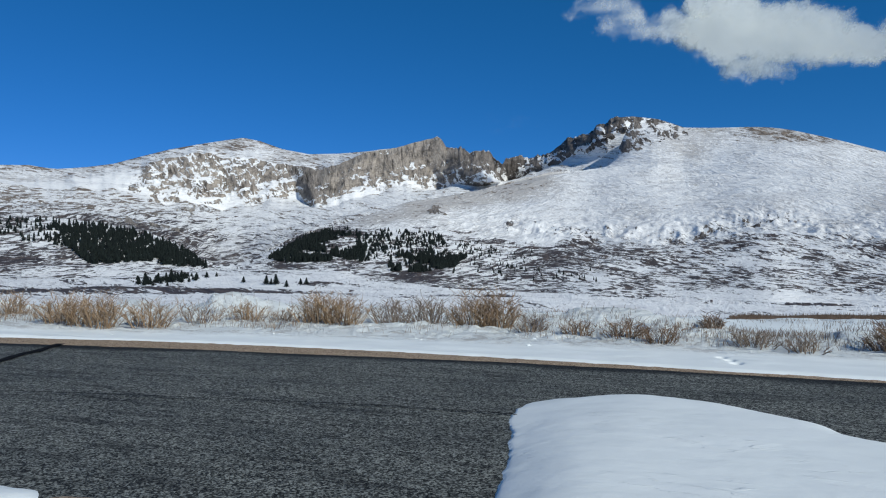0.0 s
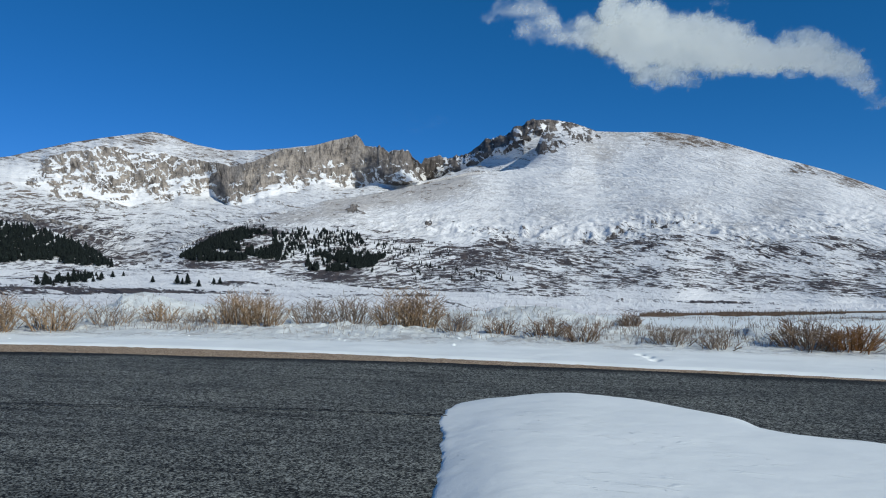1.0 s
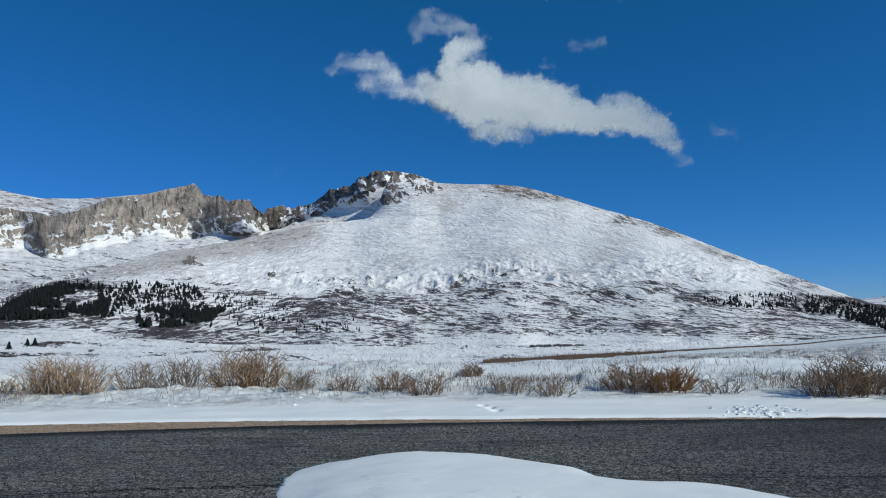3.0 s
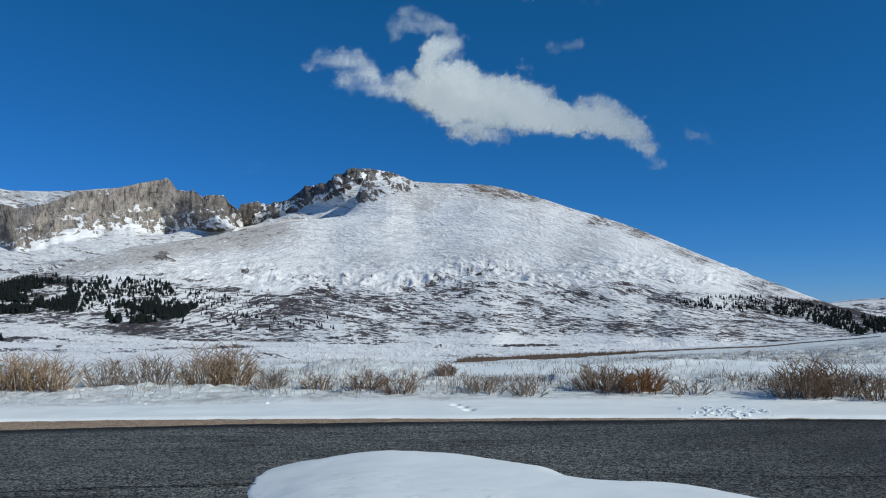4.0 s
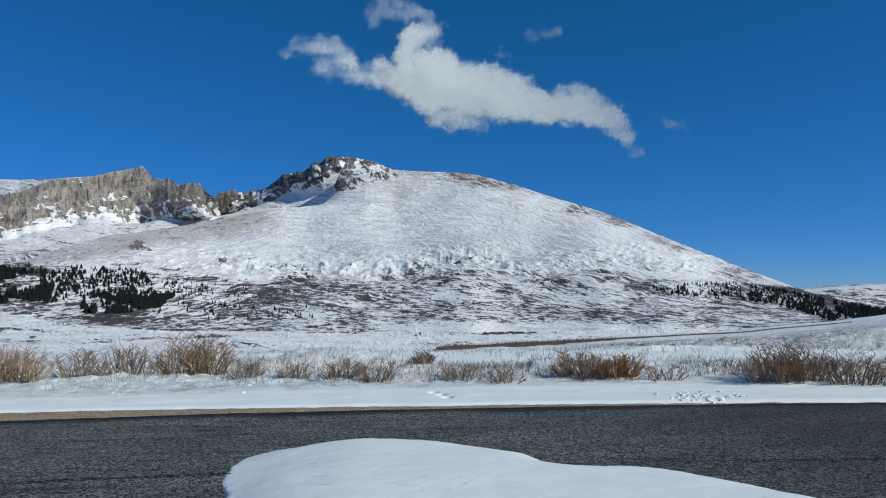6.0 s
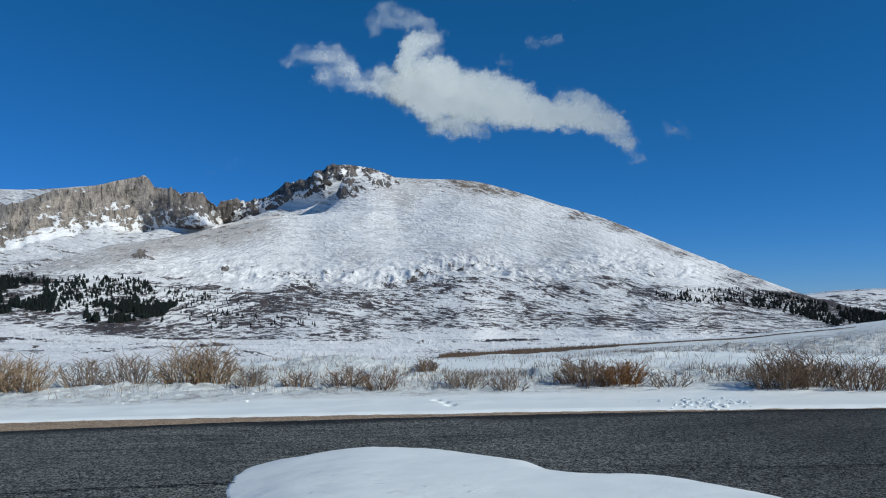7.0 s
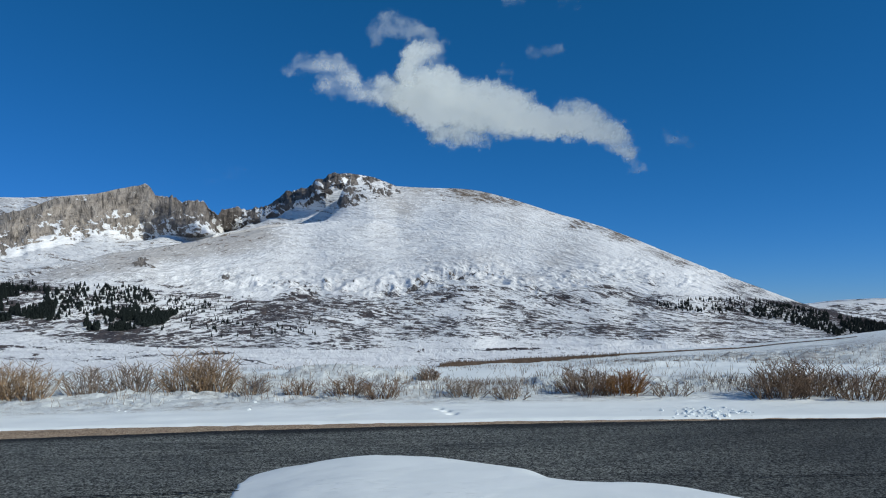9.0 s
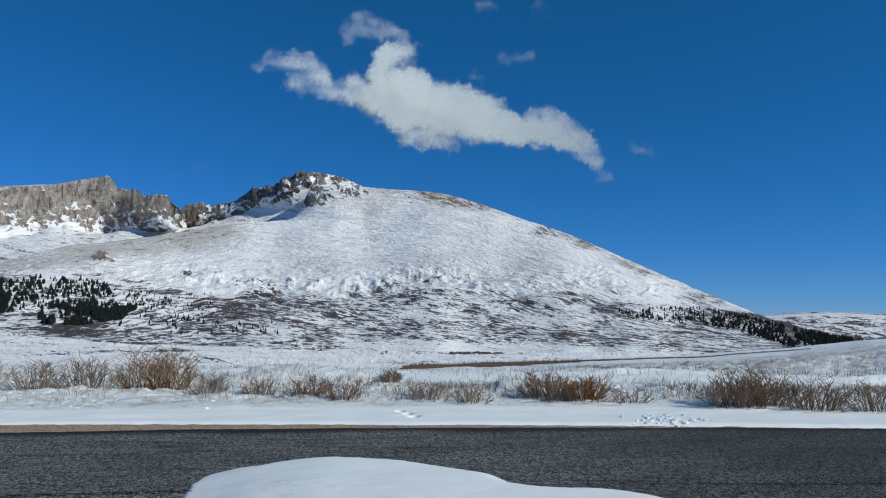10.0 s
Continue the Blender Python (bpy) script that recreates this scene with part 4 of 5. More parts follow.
# ---- snow lying on the road ----
def drift(name, outline, peak, reach, label, step=0.03, seed=141, material=None, category="snow drift"):
    """A thin wind-packed drift with a rounded edge, inside a closed outline."""
    p = np.array(outline, float)
    # rounded corners
    for _ in range(2):
        n = np.roll(p, -1, 0)
        p = np.stack([0.75 * p + 0.25 * n, 0.25 * p + 0.75 * n], 1).reshape(-1, 2)
    x = np.arange(p[:, 0].min() - 0.1, p[:, 0].max() + 0.1, step)
    y = np.arange(p[:, 1].min() - 0.1, p[:, 1].max() + 0.1, step)
    X, Y = np.meshgrid(x, y)
    Xw, Yw = X + 0.035 * fbm(X * 3, Y * 3, seed, 4), Y + 0.035 * fbm(X * 3, Y * 3, seed + 7, 4)
    q = np.roll(p, -1, 0)
    best, inside = np.full(X.shape, 1e9), np.zeros(X.shape, bool)
    for (ax, ay), (bx, by) in zip(p, q):
        dx, dy = bx - ax, by - ay
        t = np.clip(((Xw - ax) * dx + (Yw - ay) * dy) / (dx * dx + dy * dy + 1e-12), 0, 1)
        best = np.minimum(best, np.hypot(Xw - ax - t * dx, Yw - ay - t * dy))
        c = (ay > Yw) != (by > Yw)
        inside ^= c & (Xw < (bx - ax) * (Yw - ay) / (by - ay + 1e-12) + ax)
    sd = np.where(inside, best, -best)
    u = np.clip(sd / reach, 0, 1)
    z = peak(X, Y) * np.clip(1 - (1 - u) ** 2, 0, 1) ** 0.8 * (1 + 0.05 * fbm(X * 0.7, Y * 1.1, seed + 3, 3)) + 0.003 * fbm(X * 4, Y * 7, seed + 5, 4) * u
    z = np.where(sd < 0.0, -0.004, z + 0.002)
    gy, gx = np.gradient(sd, step)
    out = np.where(sd < 0, sd, 0) / np.maximum(gx * gx + gy * gy, 0.3)
    X, Y = X - out * gx, Y - out * gy
    s = sd > -1.6 * step
    keep = s[:-1, :-1] & s[1:, :-1] & s[:-1, 1:] & s[1:, 1:]
    v = np.stack([X, Y, z], -1).reshape(-1, 3)
    f = grid_faces(*X.shape, keep)
    used = np.unique(f)
    re = np.zeros(len(v), np.int32)
    re[used] = np.arange(len(used))
    return tagged(new(name, raw_mesh(name, v[used], re[f], material or SNOW)), label, category)


drift("snow_drift", [(-0.9, 1.2), (-1.1, 3.2), (-1.27, 4.2), (-1.40, 4.75), (-1.55, 5.47), (-1.83, 6.45), (-1.93, 7.05), (-1.80, 7.55), (-1.35, 7.85), (-0.6, 7.9), (0.12, 7.68),
                     (0.62, 7.3), (1.05, 7.04), (1.15, 6.70), (1.34, 6.54), (1.79, 6.52), (2.2, 6.3), (2.5, 5.95), (2.95, 5.45), (3.5, 4.7), (4.2, 3.0), (4.0, 1.2)],
      lambda X, Y: 0.055 + 0.118 * smooth(X, -2.0, -0.55), 0.58, "smooth white wind-packed snow drift lying on the road")
drift("snow_patch", [(-5.6, 2.2), (-5.4, 3.05), (-4.34, 3.2), (-4.05, 3.22), (-3.85, 3.05), (-4.0, 2.3)], lambda X, Y: 0.06 + 0 * X, 0.3, "small patch of old snow on the road", 0.04, 161)


drift("gravel_patch", [(-3.95, 2.6), (-3.95, 3.2), (-3.5, 3.28), (-3.1, 3.2), (-3.0, 2.7)], lambda X, Y: 0.008 + 0 * X, 0.2, "thin spill of brown grit on the asphalt", 0.04, 171, GRAVEL, "gravel")


# ---- willow bushes ----
def part(name, mesh, parent, label=""):
    ob = new(name, mesh)
    ob.parent = parent
    return tagged(ob, label, kind="stuff") if name == "brushwood" else tagged(ob, label)


def bush(x, y, w, h, dens, stem_mat, twig_mat, label, seed):
    rnd = random.Random(seed)
    z = height_at(x, y)
    root = new("willow_bush")
    root.matrix_world = pose(x, y, z)
    tagged(root, label, "bush", "willow bushes along the road")
    stems, twigs = [], []
    count = int(w * 50 * dens)
    for c in range(count):
        u, v = rnd.uniform(-0.5, 0.5), rnd.gauss(0, 0.2)
        foot = 0.62 * u + rnd.gauss(0, 0.05)
        cx, cy = foot * w, 0.5 * v * min(w, 1.1)
        zb = height_at(x + cx, y + cy) - z - 0.03
        dome = math.sqrt(max(0.05, 1 - (1.75 * u) ** 2))
        hh = h * dome * (rnd.uniform(0.66, 1.1) if c % 3 else rnd.uniform(0.35, 0.8))
        lx = (u - foot) * w + rnd.gauss(0, 0.17) * hh
        ly = 0.6 * v * min(w, 1.1) + rnd.gauss(0, 0.12) * hh
        bow = rnd.uniform(0.75, 1.5)
        kx, ky = rnd.gauss(0, 0.07) * hh, rnd.gauss(0, 0.06) * hh
        pts = []
        for i in range(6):
            q = i / 5
            k = math.sin(q * math.pi * 1.3)
            pts.append((cx + lx * q ** bow + kx * k + rnd.gauss(0, 0.010) * q, cy + ly * q ** bow + ky * k, zb + (hh + 0.03) * q))
        r0 = rnd.uniform(0.005, 0.010)
        if c < 8:
            part("stem", raw_mesh("stem", *tubes([(pts, 0.012, 0.004)], 5), stem_mat), root)
        else:
            stems.append((pts, r0, r0 * 0.4))
        for _ in range(rnd.randint(5, 9)):
            i = rnd.choice((1, 2, 3, 3, 4, 4))
            f = rnd.random()
            p = np.array(pts[i]) * (1 - f) + np.array(pts[i + 1]) * f
            ln = hh * rnd.uniform(0.10, 0.32)
            dx, dy = rnd.gauss(0, 0.95) + 0.6 * u, rnd.gauss(0, 0.6)
            tp = [p + np.array((dx * ln * q ** 0.85, dy * ln * q ** 0.85, ln * q * 0.9)) + np.array([rnd.gauss(0, 0.005) for _ in range(3)]) for q in (0, 0.35, 0.7, 1.0)]
            twigs.append((tp, r0 * 0.62, r0 * 0.34))
    part("brushwood", raw_mesh("brushwood", *tubes(stems + twigs), twig_mat), root)
    return root


TANB, REDB, GREYB = "bare tan willow bush rising from the snowy verge", "bare rust-brown willow bush rising from the snowy verge", "sparse grey willow twigs poking out of the snow"
# x, y, width, height and density of each bush
TAN = [(-14.3, 10.9, 0.7, 0.6, 1), (-12.1, 10.3, 1.2, 0.7, 1), (-11.2, 10.3, 1.1, 0.76, 1.1), (-10.3, 10.6, 1, 0.62, 0.9), (-8.95, 12, 0.7, 0.46, 0.9), (-7.3, 12, 0.95, 0.7, 1.2), (-6.75, 12, 0.9, 0.66, 1.2), (-4.45, 13, 0.9, 0.84, 1.3), (-4.0, 13, 0.8, 0.82, 1.3)]
RUST = [(-2.3, 12.3, 0.6, 0.32, 0.7), (-1.5, 12.2, 0.7, 0.38, 0.9), (-0.9, 12, 0.6, 0.38, 0.9), (-0.15, 14, 0.4, 0.3, 1.6), (2.5, 12.2, 1, 0.5, 1.4), (5.45, 11.5, 1.0, 0.66, 1.4), (6.05, 11.6, 1, 0.68, 1.3), (6.7, 11.3, 1, 0.6, 1), (7.6, 11.2, 0.9, 0.48, 0.9)]
GREY = [(-9.6, 11.2, 0.8, 0.5, 0.5), (-8.2, 12.2, 0.7, 0.35, 0.4), (-6.1, 12.7, 0.9, 0.6, 0.8), (-5.4, 13, 1, 0.62, 0.8), (-3.2, 12.6, 0.6, 0.45, 0.8), (0.5, 12.1, 0.7, 0.33, 0.7), (1.2, 11.9, 0.6, 0.30, 0.7), (3.9, 11.9, 0.8, 0.3, 0.5)]
OCHRE = [(3.15, 12.1, 0.8, 0.46, 1.7)]
for places, bark, words, seed in ((TAN, TWIG_TAN, TANB, 200), (RUST, TWIG_RED, REDB, 220), (GREY, TWIG_GREY, GREYB, 240), (OCHRE, TWIG_OCHRE, REDB, 260)):
    for i, (bx, by, bw, bh, bd) in enumerate(places):
        bush(bx * 1.065, by * 1.065, bw * 1.22, bh * 0.87, bd * 1.35, bark, bark, words, seed + i)


# ---- broken lumps of snow on the verge ----
def clods(name, spots, label, seed):
    rnd = random.Random(seed)
    bm = bmesh.new()
    bmesh.ops.create_icosphere(bm, subdivisions=1, radius=1.0)
    base = np.array([v.co[:] for v in bm.verts])
    tri = np.array([[v.index for v in f.verts] for f in bm.faces])
    bm.free()
    vs, fs, n = [], [], 0
    for x, y, r in spots:
        k = rnd.uniform(0, 90)
        d = 1 + 0.6 * fbm(base[:, 0] * 2.3 + k, base[:, 1] * 2.3 + base[:, 2] * 3.1, seed, 3)
        t = rnd.uniform(0, 6.28)
        q = base * d[:, None] * np.array([r * rnd.uniform(0.8, 1.6), r * rnd.uniform(0.7, 1.2), r * rnd.uniform(0.45, 0.8)])
        q = np.stack([q[:, 0] * math.cos(t) - q[:, 1] * math.sin(t), q[:, 0] * math.sin(t) + q[:, 1] * math.cos(t), q[:, 2]], -1)
        vs.append(q + np.array([x, y, height_at(x, y) + 0.15 * r]))
        fs.append(tri + n)
        n += len(base)
    tagged(new(name, raw_mesh(name, np.concatenate(vs), np.concatenate(fs), SNOW, None, True)), label, "snow", kind="stuff")


rnd = random.Random(261)
clods("snow_lumps", [(rnd.gauss(4.1, 0.30), rnd.gauss(10.98, 0.24), rnd.uniform(0.010, 0.036)) for _ in range(130)], "broken lumps of ploughed snow on the verge", 263)
lumps = []
while len(lumps) < 90:
    lx = rnd.uniform(-16, 10)
    ld = rnd.gauss(2.7, 0.7)
    if ld > 1.3 and float(fbm(np.array([lx * 0.6]), np.array([ld]), 265, 3)[0]) > rnd.uniform(-0.3, 0.5):
        lumps.append((lx, float(road_edge(np.array([lx]))[0]) + ld, rnd.uniform(0.01, 0.035)))
clods("snow_lumps", lumps, "rough crusted lumps of snow among the bushes", 267)


# ---- low dead stems along the verge, past counting ----
def stubble():
    rnd = random.Random(251)
    lines = []
    while len(lines) < 6000:
        x = rnd.uniform(-17, 11)
        d = rnd.gauss(3.3, 0.7)
        y = float(road_edge(np.array([x]))[0]) + d
        if d < 2.3 or float(fbm(np.array([x * 0.7]), np.array([y * 0.9]), 253, 3)[0]) < rnd.uniform(-0.5, 0.5):
            continue
        z, h = height_at(x, y), rnd.uniform(0.04, 0.17)
        lx, ly = rnd.gauss(0, 0.35) * h, rnd.gauss(0, 0.3) * h
        r = rnd.uniform(0.0025, 0.006)
        lines.append(([(x, y, z - 0.02), (x + lx * 0.4, y + ly * 0.4, z + h * 0.5), (x + lx, y + ly, z + h)], r, r * 0.5))
    far = []
    while len(far) < 9000:
        a, r = rnd.uniform(-50, 37), rnd.uniform(19, 64)
        x, y = r * math.sin(radians(a)), r * math.cos(radians(a))
        if y < 15.5 or float(fbm(np.array([x * 0.22]), np.array([y * 0.3]), 257, 3)[0]) < rnd.uniform(-0.35, 0.55) - 0.4 * (a > 12):
            continue
        j = int(np.searchsorted(AZ, a))
        z = float(np.interp(r, np.hypot(LANDV[:275, j, 0], LANDV[:275, j, 1]), LANDV[:275, j, 2]))
        h = rnd.uniform(0.08, 0.28)
        lx, ly, q = rnd.gauss(0, 0.4) * h, rnd.gauss(0, 0.3) * h, rnd.uniform(0.004, 0.009)
        far.append(([(x, y, z - 0.03), (x + lx * 0.4, y + ly * 0.4, z + h * 0.5), (x + lx, y + ly, z + h)], q, q * 0.5))
    tagged(new("dead_stems", raw_mesh("dead_stems", *tubes(far), TWIG_RED)), "low brown scrub in the open snow beyond the bushes", "undergrowth", kind="stuff")
    tagged(new("dead_stems", raw_mesh("dead_stems", *tubes(lines), TWIG_GREY)), "thin dead stems poking through the snowy verge", "undergrowth", kind="stuff")


stubble()


# ---- spruces ----
def crown_shape(seed, tiers=7, sides=7):
    """A narrow spruce crown of ragged skirts; height 1, foot at 0.06."""
    rnd = random.Random(seed)
    vs, fs = [], []
    for k in range(tiers):
        z0 = 0.06 + 0.9 * k / tiers
        z1 = min(1.0, z0 + 1.9 / tiers)
        r = 0.19 * (1 - k / tiers) ** 0.85 + 0.015
        b = len(vs)
        vs.append((0, 0, z1))
        for i in range(sides * 2):
            a = math.pi * i / sides + k * 0.7
            q = r * (rnd.uniform(0.85, 1.2) if i % 2 else rnd.uniform(0.45, 0.7))
            vs.append((q * math.cos(a), q * math.sin(a), z0 + (rnd.uniform(-0.02, 0.02) if i % 2 else 0.035)))
        for i in range(sides * 2):
            fs.append((b, b + 1 + i, b + 1 + (i + 1) % (sides * 2)))
    return np.array(vs), np.array(fs)


def inside_poly(a, e, poly):
    c = False
    for (x0, y0), (x1, y1) in zip(poly, poly[1:] + poly[:1]):
        if (y0 > e) != (y1 > e) and a < (x1 - x0) * (e - y0) / (y1 - y0) + x0:
            c = not c
    return c


def forest(name, poly, count, hmin, hmax, label, seed, clump=0.0):
    rnd = random.Random(seed)
    shapes = [crown_shape(seed + i, 5, 4) for i in range(4)]
    vs, fs, n, made, tries = [], [], 0, 0, 0
    a0, a1 = min(p[0] for p in poly), max(p[0] for p in poly)
    e0, e1 = min(p[1] for p in poly), max(p[1] for p in poly)
    while made < count and tries < 60000:
        tries += 1
        a, e = rnd.uniform(a0, a1), rnd.uniform(e0, e1)
        if not inside_poly(a, e, poly):
            continue
        if clump and float(fbm(np.array([a * 1.1]), np.array([e * 2.4]), seed, 3)[0]) < rnd.uniform(-0.6, 0.5) * clump + 0.12 * clump:
            continue
        p = ground_at(a, e, N_GROUND, N_FRONT - 76)
        v, f = shapes[rnd.randint(0, 3)]
        h = rnd.uniform(hmin, hmax) * 0.82
        t = rnd.uniform(0, 6.28)
        w = h * rnd.uniform(1.1, 1.9)
        q = np.stack([(v[:, 0] * math.cos(t) - v[:, 1] * math.sin(t)) * w, (v[:, 0] * math.sin(t) + v[:, 1] * math.cos(t)) * w, v[:, 2] * h - 0.4], -1) + p
        vs.append(q)
        fs.append(f + n)
        n += len(v)
        made += 1
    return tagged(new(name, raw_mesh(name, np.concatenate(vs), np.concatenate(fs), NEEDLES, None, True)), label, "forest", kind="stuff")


forest("spruce_forest", [(-49.9, 2.5), (-47.5, 2.35), (-45.2, 2.0), (-43, 1.3), (-41.3, 0.6), (-39.85, -0.7), (-42.5, -0.55), (-44, -0.2), (-47.8, -0.5), (-49.6, 1.0)], 1050, 6, 11, "dense dark spruce forest on a snowy hill", 301)
forest("spruce_stand", [(-53.6, 2.6), (-49.6, 2.6), (-49.2, 0.7), (-53.5, 1.3)], 130, 5, 9, "scattered dark spruces on a snowy hill", 303, 1.0)
forest("spruce_forest", [(-35.4, 0.05), (-32.5, 1.85), (-30.4, 2.45), (-30.2, 1.85), (-32.0, 1.15), (-34.2, -0.2)], 420, 6, 10, "dark spruce forest along the edge of the mountain's shoulder", 305)
forest("spruce_stand", [(-34.8, 0.25), (-32.5, 1.6), (-30.2, 2.2), (-27.6, 1.9), (-27.9, 0.1), (-31.0, -0.15), (-34.0, -0.3)], 950, 6, 11, "dark spruces with snowy gaps on the mountain's lower shoulder", 306, 0.5)
forest("spruce_stand", [(-26.2, -0.85), (-25.4, 0.3), (-22.6, 0.7), (-19.5, 0.5), (-20.8, -0.5), (-23.5, -0.95)], 560, 7, 13, "dense stand of dark spruces on a snowy slope", 307, 0.3)
forest("spruce_stand", [(-29.8, 2.5), (-21.8, 2.2), (-20.8, -0.2), (-28.9, -0.1)], 460, 5.5, 11, "loose spruces scattered over a snowy slope", 309, 1.25)
forest("spruce_stand", [(-28, 2.1), (-20, 1.7), (-16.5, 0.7), (-20, -0.3), (-26, 0.2)], 230, 4, 8, "loose spruces scattered over a snowy slope", 310, 0.8)
forest("spruce_stand", [(16.5, 0.6), (19.5, 0.8), (23.1, 0.85), (26.8, 0.45), (25.5, -0.6), (23, -0.4), (18.5, 0.0)], 260, 4, 8, "loose spruces scattered over a snowy slope", 313, 1.3)
forest("spruce_stand", [(23.5, 0.6), (27.4, 0.1), (28.5, -0.6), (28.8, -1.7), (26, -0.95), (24, -0.5)], 240, 4.5, 9, "loose spruces scattered over a snowy slope", 317, 1.1)
forest("spruce_forest", [(27.2, 0.1), (30, -0.6), (32.5, -1.1), (34.5, -1.5), (34.5, -1.95), (29.8, -2.05), (27.6, -1.5)], 420, 5, 10, "dark spruce forest at the mountain's foot", 315, 0.9)


def spruce():
    root = new("spruce")
    v, f = crown_shape(321, 9, 7)
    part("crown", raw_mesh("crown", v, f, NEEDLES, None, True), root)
    part("trunk", raw_mesh("trunk", *tubes([([(0, 0, -0.05), (0, 0, 0.1), (0, 0, 0.5)], 0.02, 0.008)], 6), BARK), root)
    return tagged(root, "single dark spruce standing on the snowy valley floor", "tree", "single spruces")


first = spruce()
rnd = random.Random(331)
spots = [(-44.3, -1.97, 5), (-43.9, -1.85, 6), (-43.6, -1.8, 8), (-43.3, -1.85, 7), (-42.9, -1.75, 8), (-42.6, -1.8, 7), (-42.2, -1.8, 7), (-41.9, -1.75, 6), (-41.5, -1.7, 8), (-41.2, -1.8, 5), (-40.7, -1.9, 6), (-43.1, -2.0, 5),
         (-35.45, -1.99, 6), (-35.05, -1.9, 5.5), (-34.7, -1.94, 5.5), (-33.95, -2.08, 4.5), (-32.9, -1.99, 4.5), (-32.5, -1.97, 4.5)]
more_spots = [(-39.2, -1.4, 4), (-37.1, -1.77, 3.5), (-43.8, -1.95, 5), (-43.45, -1.9, 6.5), (-43.2, -1.75, 7.5), (-42.75, -1.9, 6), (-42.4, -1.85, 7), (-42.05, -1.9, 5),
         (-41.7, -1.85, 6), (-41.35, -1.9, 6), (-40.95, -1.85, 6), (-42.95, -2.0, 4.5), (-44.6, -2.05, 3.5), (-40.4, -1.95, 4.5), (-44.0, -2.0, 4)]
more_spots += [(rnd.uniform(-44.5, -40.5), rnd.uniform(-2.08, -1.75), rnd.uniform(2.5, 5.5)) for _ in range(34)]
for i, (a, e, h) in enumerate(spots + more_spots):
    h, a, e = h * rnd.uniform(0.6, 1.2), a + rnd.uniform(-0.12, 0.12), e + rnd.uniform(-0.1, 0.06)
    if a < -40:
        h, a, e = h * rnd.uniform(0.6, 1.15), a + rnd.gauss(0, 0.35), e + 0.10 * (a + 43.5) + rnd.uniform(-0.05, 0.30)
    p = ground_at(a, e, 285, N_GROUND)
    m = Matrix.Translation(p) @ Matrix.Rotation(rnd.uniform(0, 6), 4, "Z") @ Matrix.Diagonal((h * 1.75, h * 1.75, h * 0.85, 1))
    if i == 0:
        first.matrix_world = m
    else:
        ob = copy_thing(first, pose(0, 0, 0))
        ob.matrix_world = m
for k in range(96):
    a, e = (rnd.uniform(-18, -9.5), rnd.uniform(-1.6, -0.6)) if k < 26 else (rnd.uniform(-21, -14), rnd.uniform(-1.0, 1.5))
    p = ground_at(a, e, N_GROUND, N_FRONT - 76)
    ob = copy_thing(first, pose(0, 0, 0))
    h = rnd.uniform(4, 7.5)
    ob.matrix_world = Matrix.Translation(p) @ Matrix.Diagonal((h * 1.2, h * 1.2, h, 1))


# ---- clouds ----
def cloud(name, strokes, label, seed, layers=4, dist=4300.0, depth=200.0):
    """A drifting cloud, as sheets of vapour one behind another. Each stroke is a line of (bearing, height, half width, thickness), and fades towards its torn edge."""
    b = []
    for line in strokes:
        p = np.array(line, float)
        t = np.linspace(0, len(p) - 1, max(1, 7 * (len(p) - 1) + 1))
        b.append(np.stack([np.interp(t, np.arange(len(p)), p[:, c]) for c in range(4)], -1))
    b = np.concatenate(b)
    a0, a1 = b[:, 0].min() - b[:, 2].max() * 1.8, b[:, 0].max() + b[:, 2].max() * 1.8
    e0, e1 = b[:, 1].min() - b[:, 2].max() * 1.8, b[:, 1].max() + b[:, 2].max() * 1.8
    GA, GE = np.meshgrid(np.arange(a0, a1, 0.10), np.arange(e0, e1, 0.10))
    vs, fs, de, n = [], [], [], 0
    for k in range(layers):
        q = (k / max(layers - 1, 1) - 0.5)
        wa = GA + 0.75 * fbm(GA * 0.75 + k * 0.3, GE * 0.75, seed, 6, 0.7)
        we = GE + 0.65 * fbm(GA * 0.75, GE * 0.75 + k * 0.3, seed + 9, 6, 0.7)
        d = np.zeros(GA.shape)
        for ba, be, br, bw in b:
            d = np.maximum(d, bw * (1 - smooth(np.hypot(wa - ba, we - be) / br, 0.30, 1.15)))
        d = d - 0.08 * abs(q) + 0.30 * fbm(GA * 1.2 + 0.6 * k, GE * 1.4, seed + 20, 6, 0.66) * smooth(d, 0.0, 0.4) * (1 - 0.6 * smooth(d, 0.6, 1.0)) - 0.03
        r = dist + depth * q + 3 * fbm(GA * 0.3, GE * 0.3, seed + 30 + k, 3)
        ra, re = np.radians(GA), np.radians(GE)
        v = np.stack([r * np.sin(ra), r * np.cos(ra), EYE + r * np.tan(re)], -1)
        keep = d > 0.0
        kq = keep[:-1, :-1] | keep[1:, :-1] | keep[:-1, 1:] | keep[1:, 1:]
        fs.append(grid_faces(*GA.shape, kq) + n)
        vs.append(v.reshape(-1, 3))
        de.append(d.ravel())
        n += d.size
    vs, fs, de = np.concatenate(vs), np.concatenate(fs), np.concatenate(de)
    used = np.unique(fs)
    slot = np.zeros(len(vs), np.int32)
    slot[used] = np.arange(len(used))
    return tagged(new(name, raw_mesh(name, vs[used], slot[fs], CLOUD, {"vapour": de[used]})), label, "cloud", kind="structure")


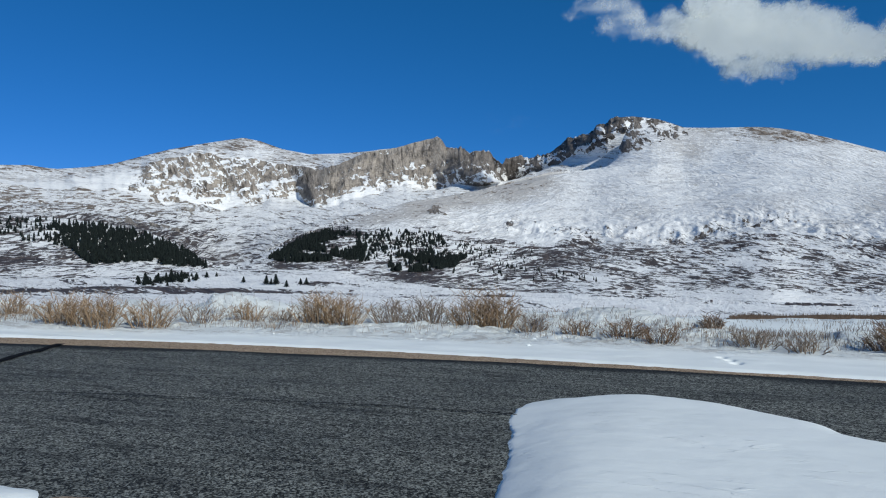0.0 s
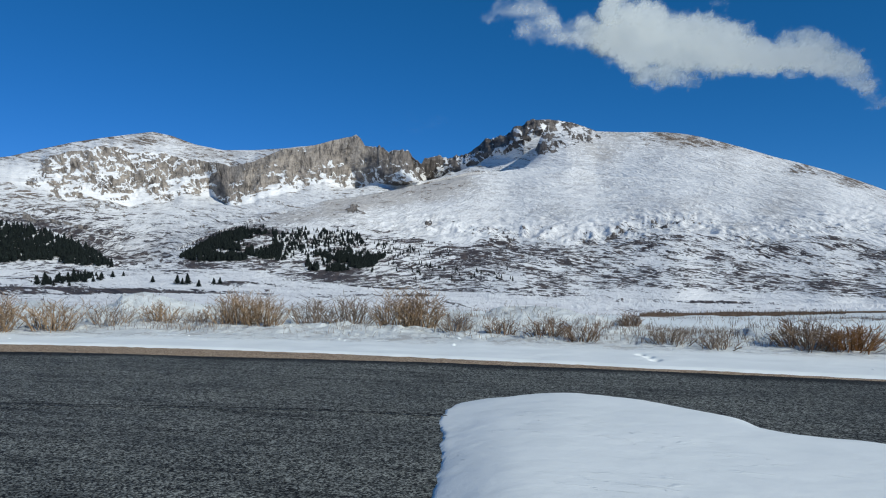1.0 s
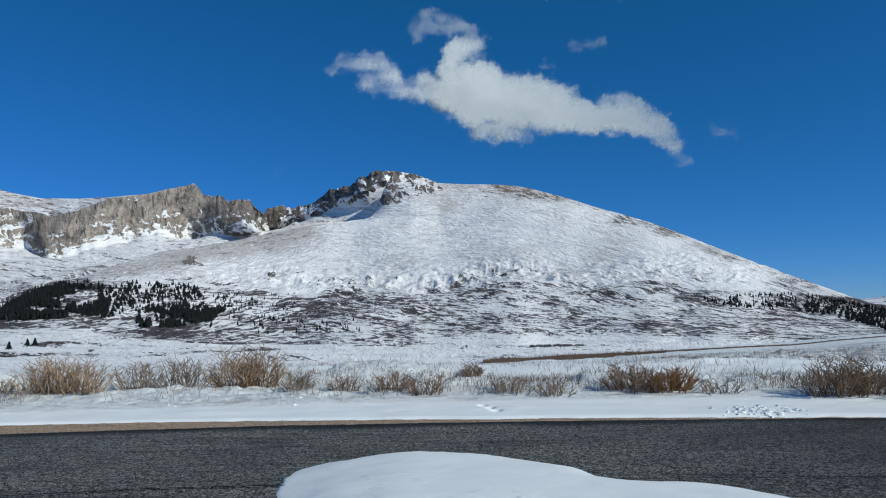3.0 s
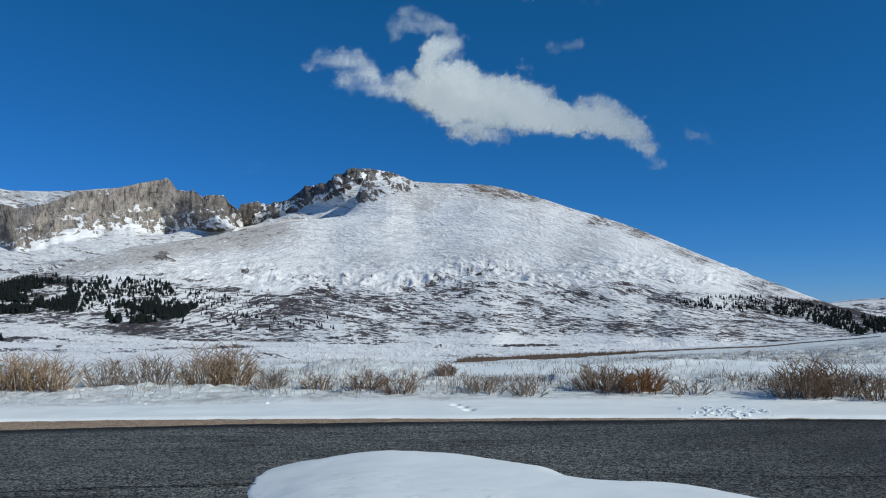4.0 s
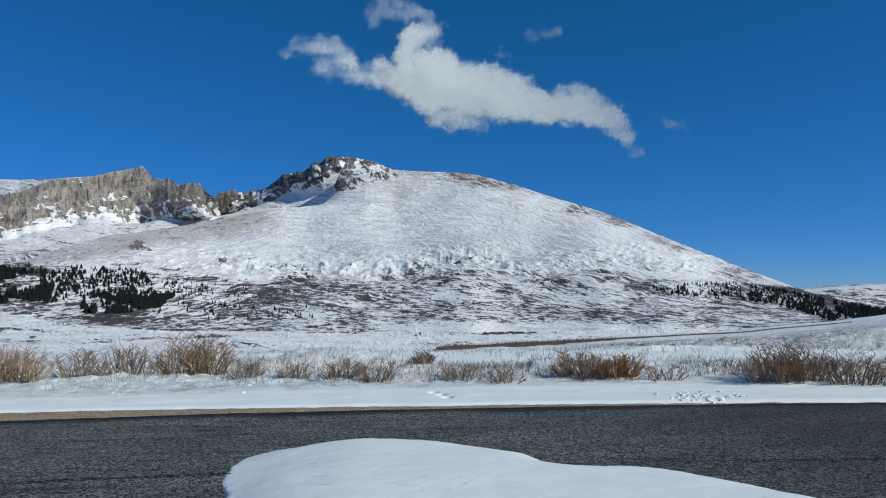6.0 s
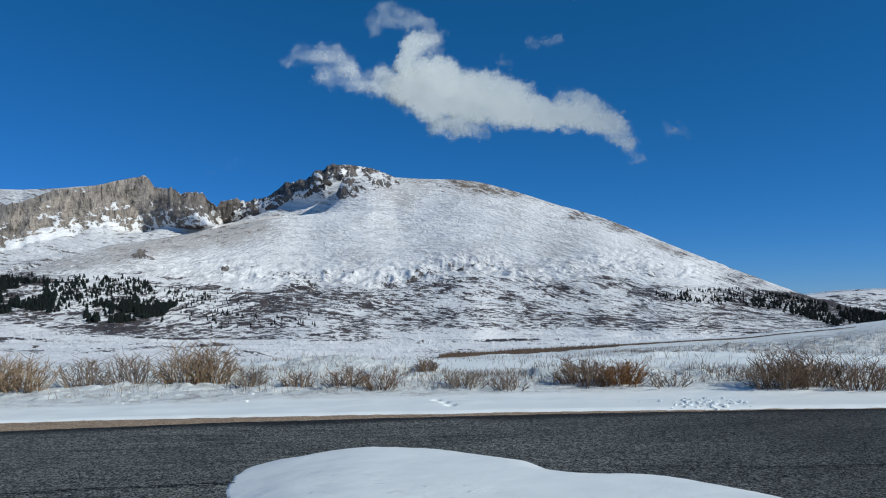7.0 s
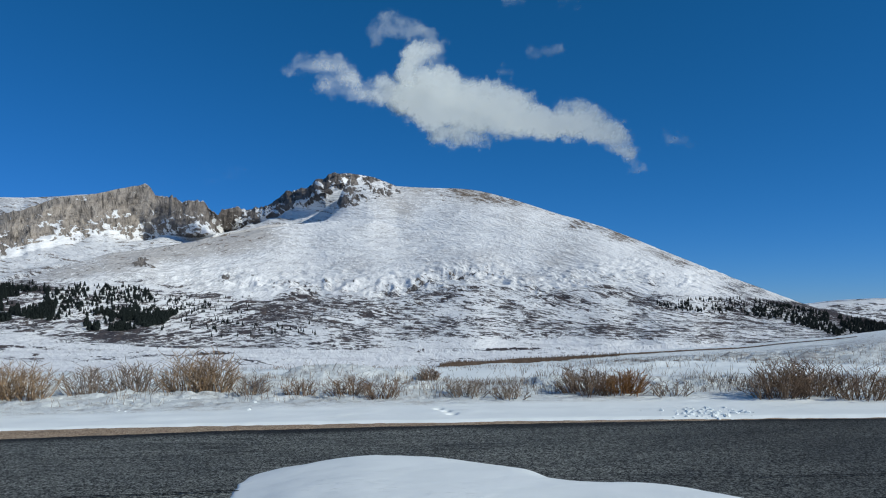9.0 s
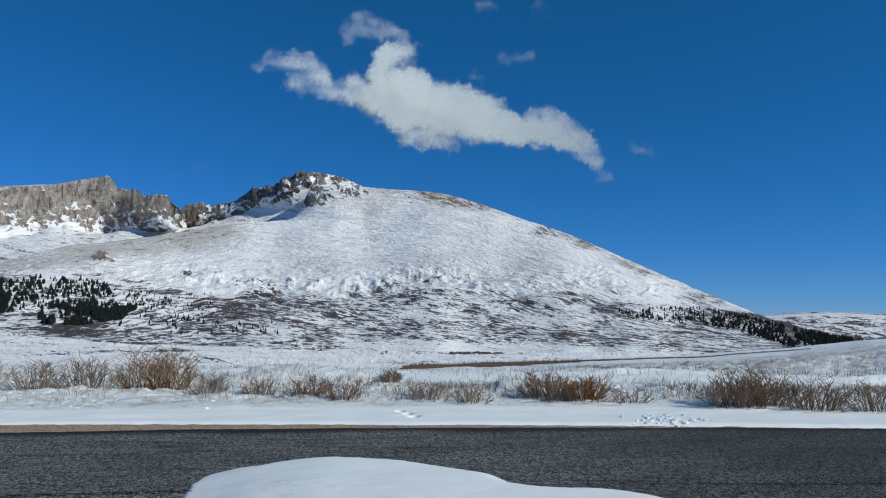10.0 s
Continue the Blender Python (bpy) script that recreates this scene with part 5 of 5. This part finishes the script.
cloud("cloud", [[(-1.5, 16.9, 1.95, 1), (0.6, 16.4, 2.36, 1), (2.8, 16.0, 2.27, 1), (5.1, 15.8, 1.95, 1), (7.3, 15.4, 1.68, 1), (9.5, 14.8, 1.32, 1), (11.6, 14.7, 1.41, 0.95), (13.3, 14.4, 1.27, 0.75)],
                [(13.3, 14.4, 1.27, 0.75), (14.6, 13.6, 1.18, 0.55), (15.6, 12.5, 0.77, 0.42), (16.3, 10.9, 0.41, 0.3)],
                [(-2.0, 18.9, 1.18, 0.9), (-1.6, 20.5, 1.18, 0.72), (0.0, 20.5, 1.36, 0.45)],
                [(-0.3, 18.5, 1.50, 0.85), (3.3, 17.4, 1.41, 0.85), (7.3, 16.4, 1.18, 0.8)],
                [(10.4, 15.7, 0.91, 0.7), (12.9, 15.4, 0.91, 0.6)],
                [(0.3, 14.3, 0.91, 0.6), (3.9, 13.7, 0.91, 0.45)]], "ragged white fair-weather cloud in a deep blue sky", 401)
cloud("cloud", [[(-2.2, 17.2, 1.73, 0.85), (-4.5, 17.6, 1.23, 0.5), (-6.5, 17.7, 1.14, 0.38), (-8.8, 18.1, 1.18, 0.3)],
                [(-7.0, 18.4, 1.27, 0.34), (-7.9, 19.6, 1.36, 0.3), (-9.7, 19.5, 1.18, 0.26), (-11.8, 19.1, 0.64, 0.2)],
                [(-4.6, 21.3, 0.82, 0.2), (-4.9, 22.0, 1.00, 0.22), (-3.7, 22.6, 1.09, 0.26), (-2.1, 22.1, 1.09, 0.32), (-0.1, 21.8, 0.73, 0.26)]], "thin torn wing and curl of a white cloud", 411)
for wisp, seed in (([(8.1, 20.2, 0.82, 0.27), (9.1, 20.2, 0.77, 0.27), (10.5, 20.2, 0.59, 0.24)], 421),
                   ([(18.4, 13.6, 0.50, 0.28), (19.1, 12.9, 0.64, 0.34), (19.9, 12.3, 0.45, 0.26)], 431),
                   ([(-21.0, 10.7, 1.3, 0.11), (-17.0, 10.95, 1.5, 0.13), (-12.5, 10.6, 1.2, 0.11)], 461),
                   ([(6.3, 24.2, 1.0, 0.30), (7.0, 24.3, 1.0, 0.28)], 441),
                   ([(10.8, 23.8, 0.9, 0.24), (11.8, 23.7, 0.9, 0.22)], 446),
                   ([(5.6, 18.9, 0.55, 0.24), (6.3, 18.8, 0.55, 0.24)], 451)):
    cloud("cloud_wisp", [wisp], "small thin wisp of cloud", seed, 2)
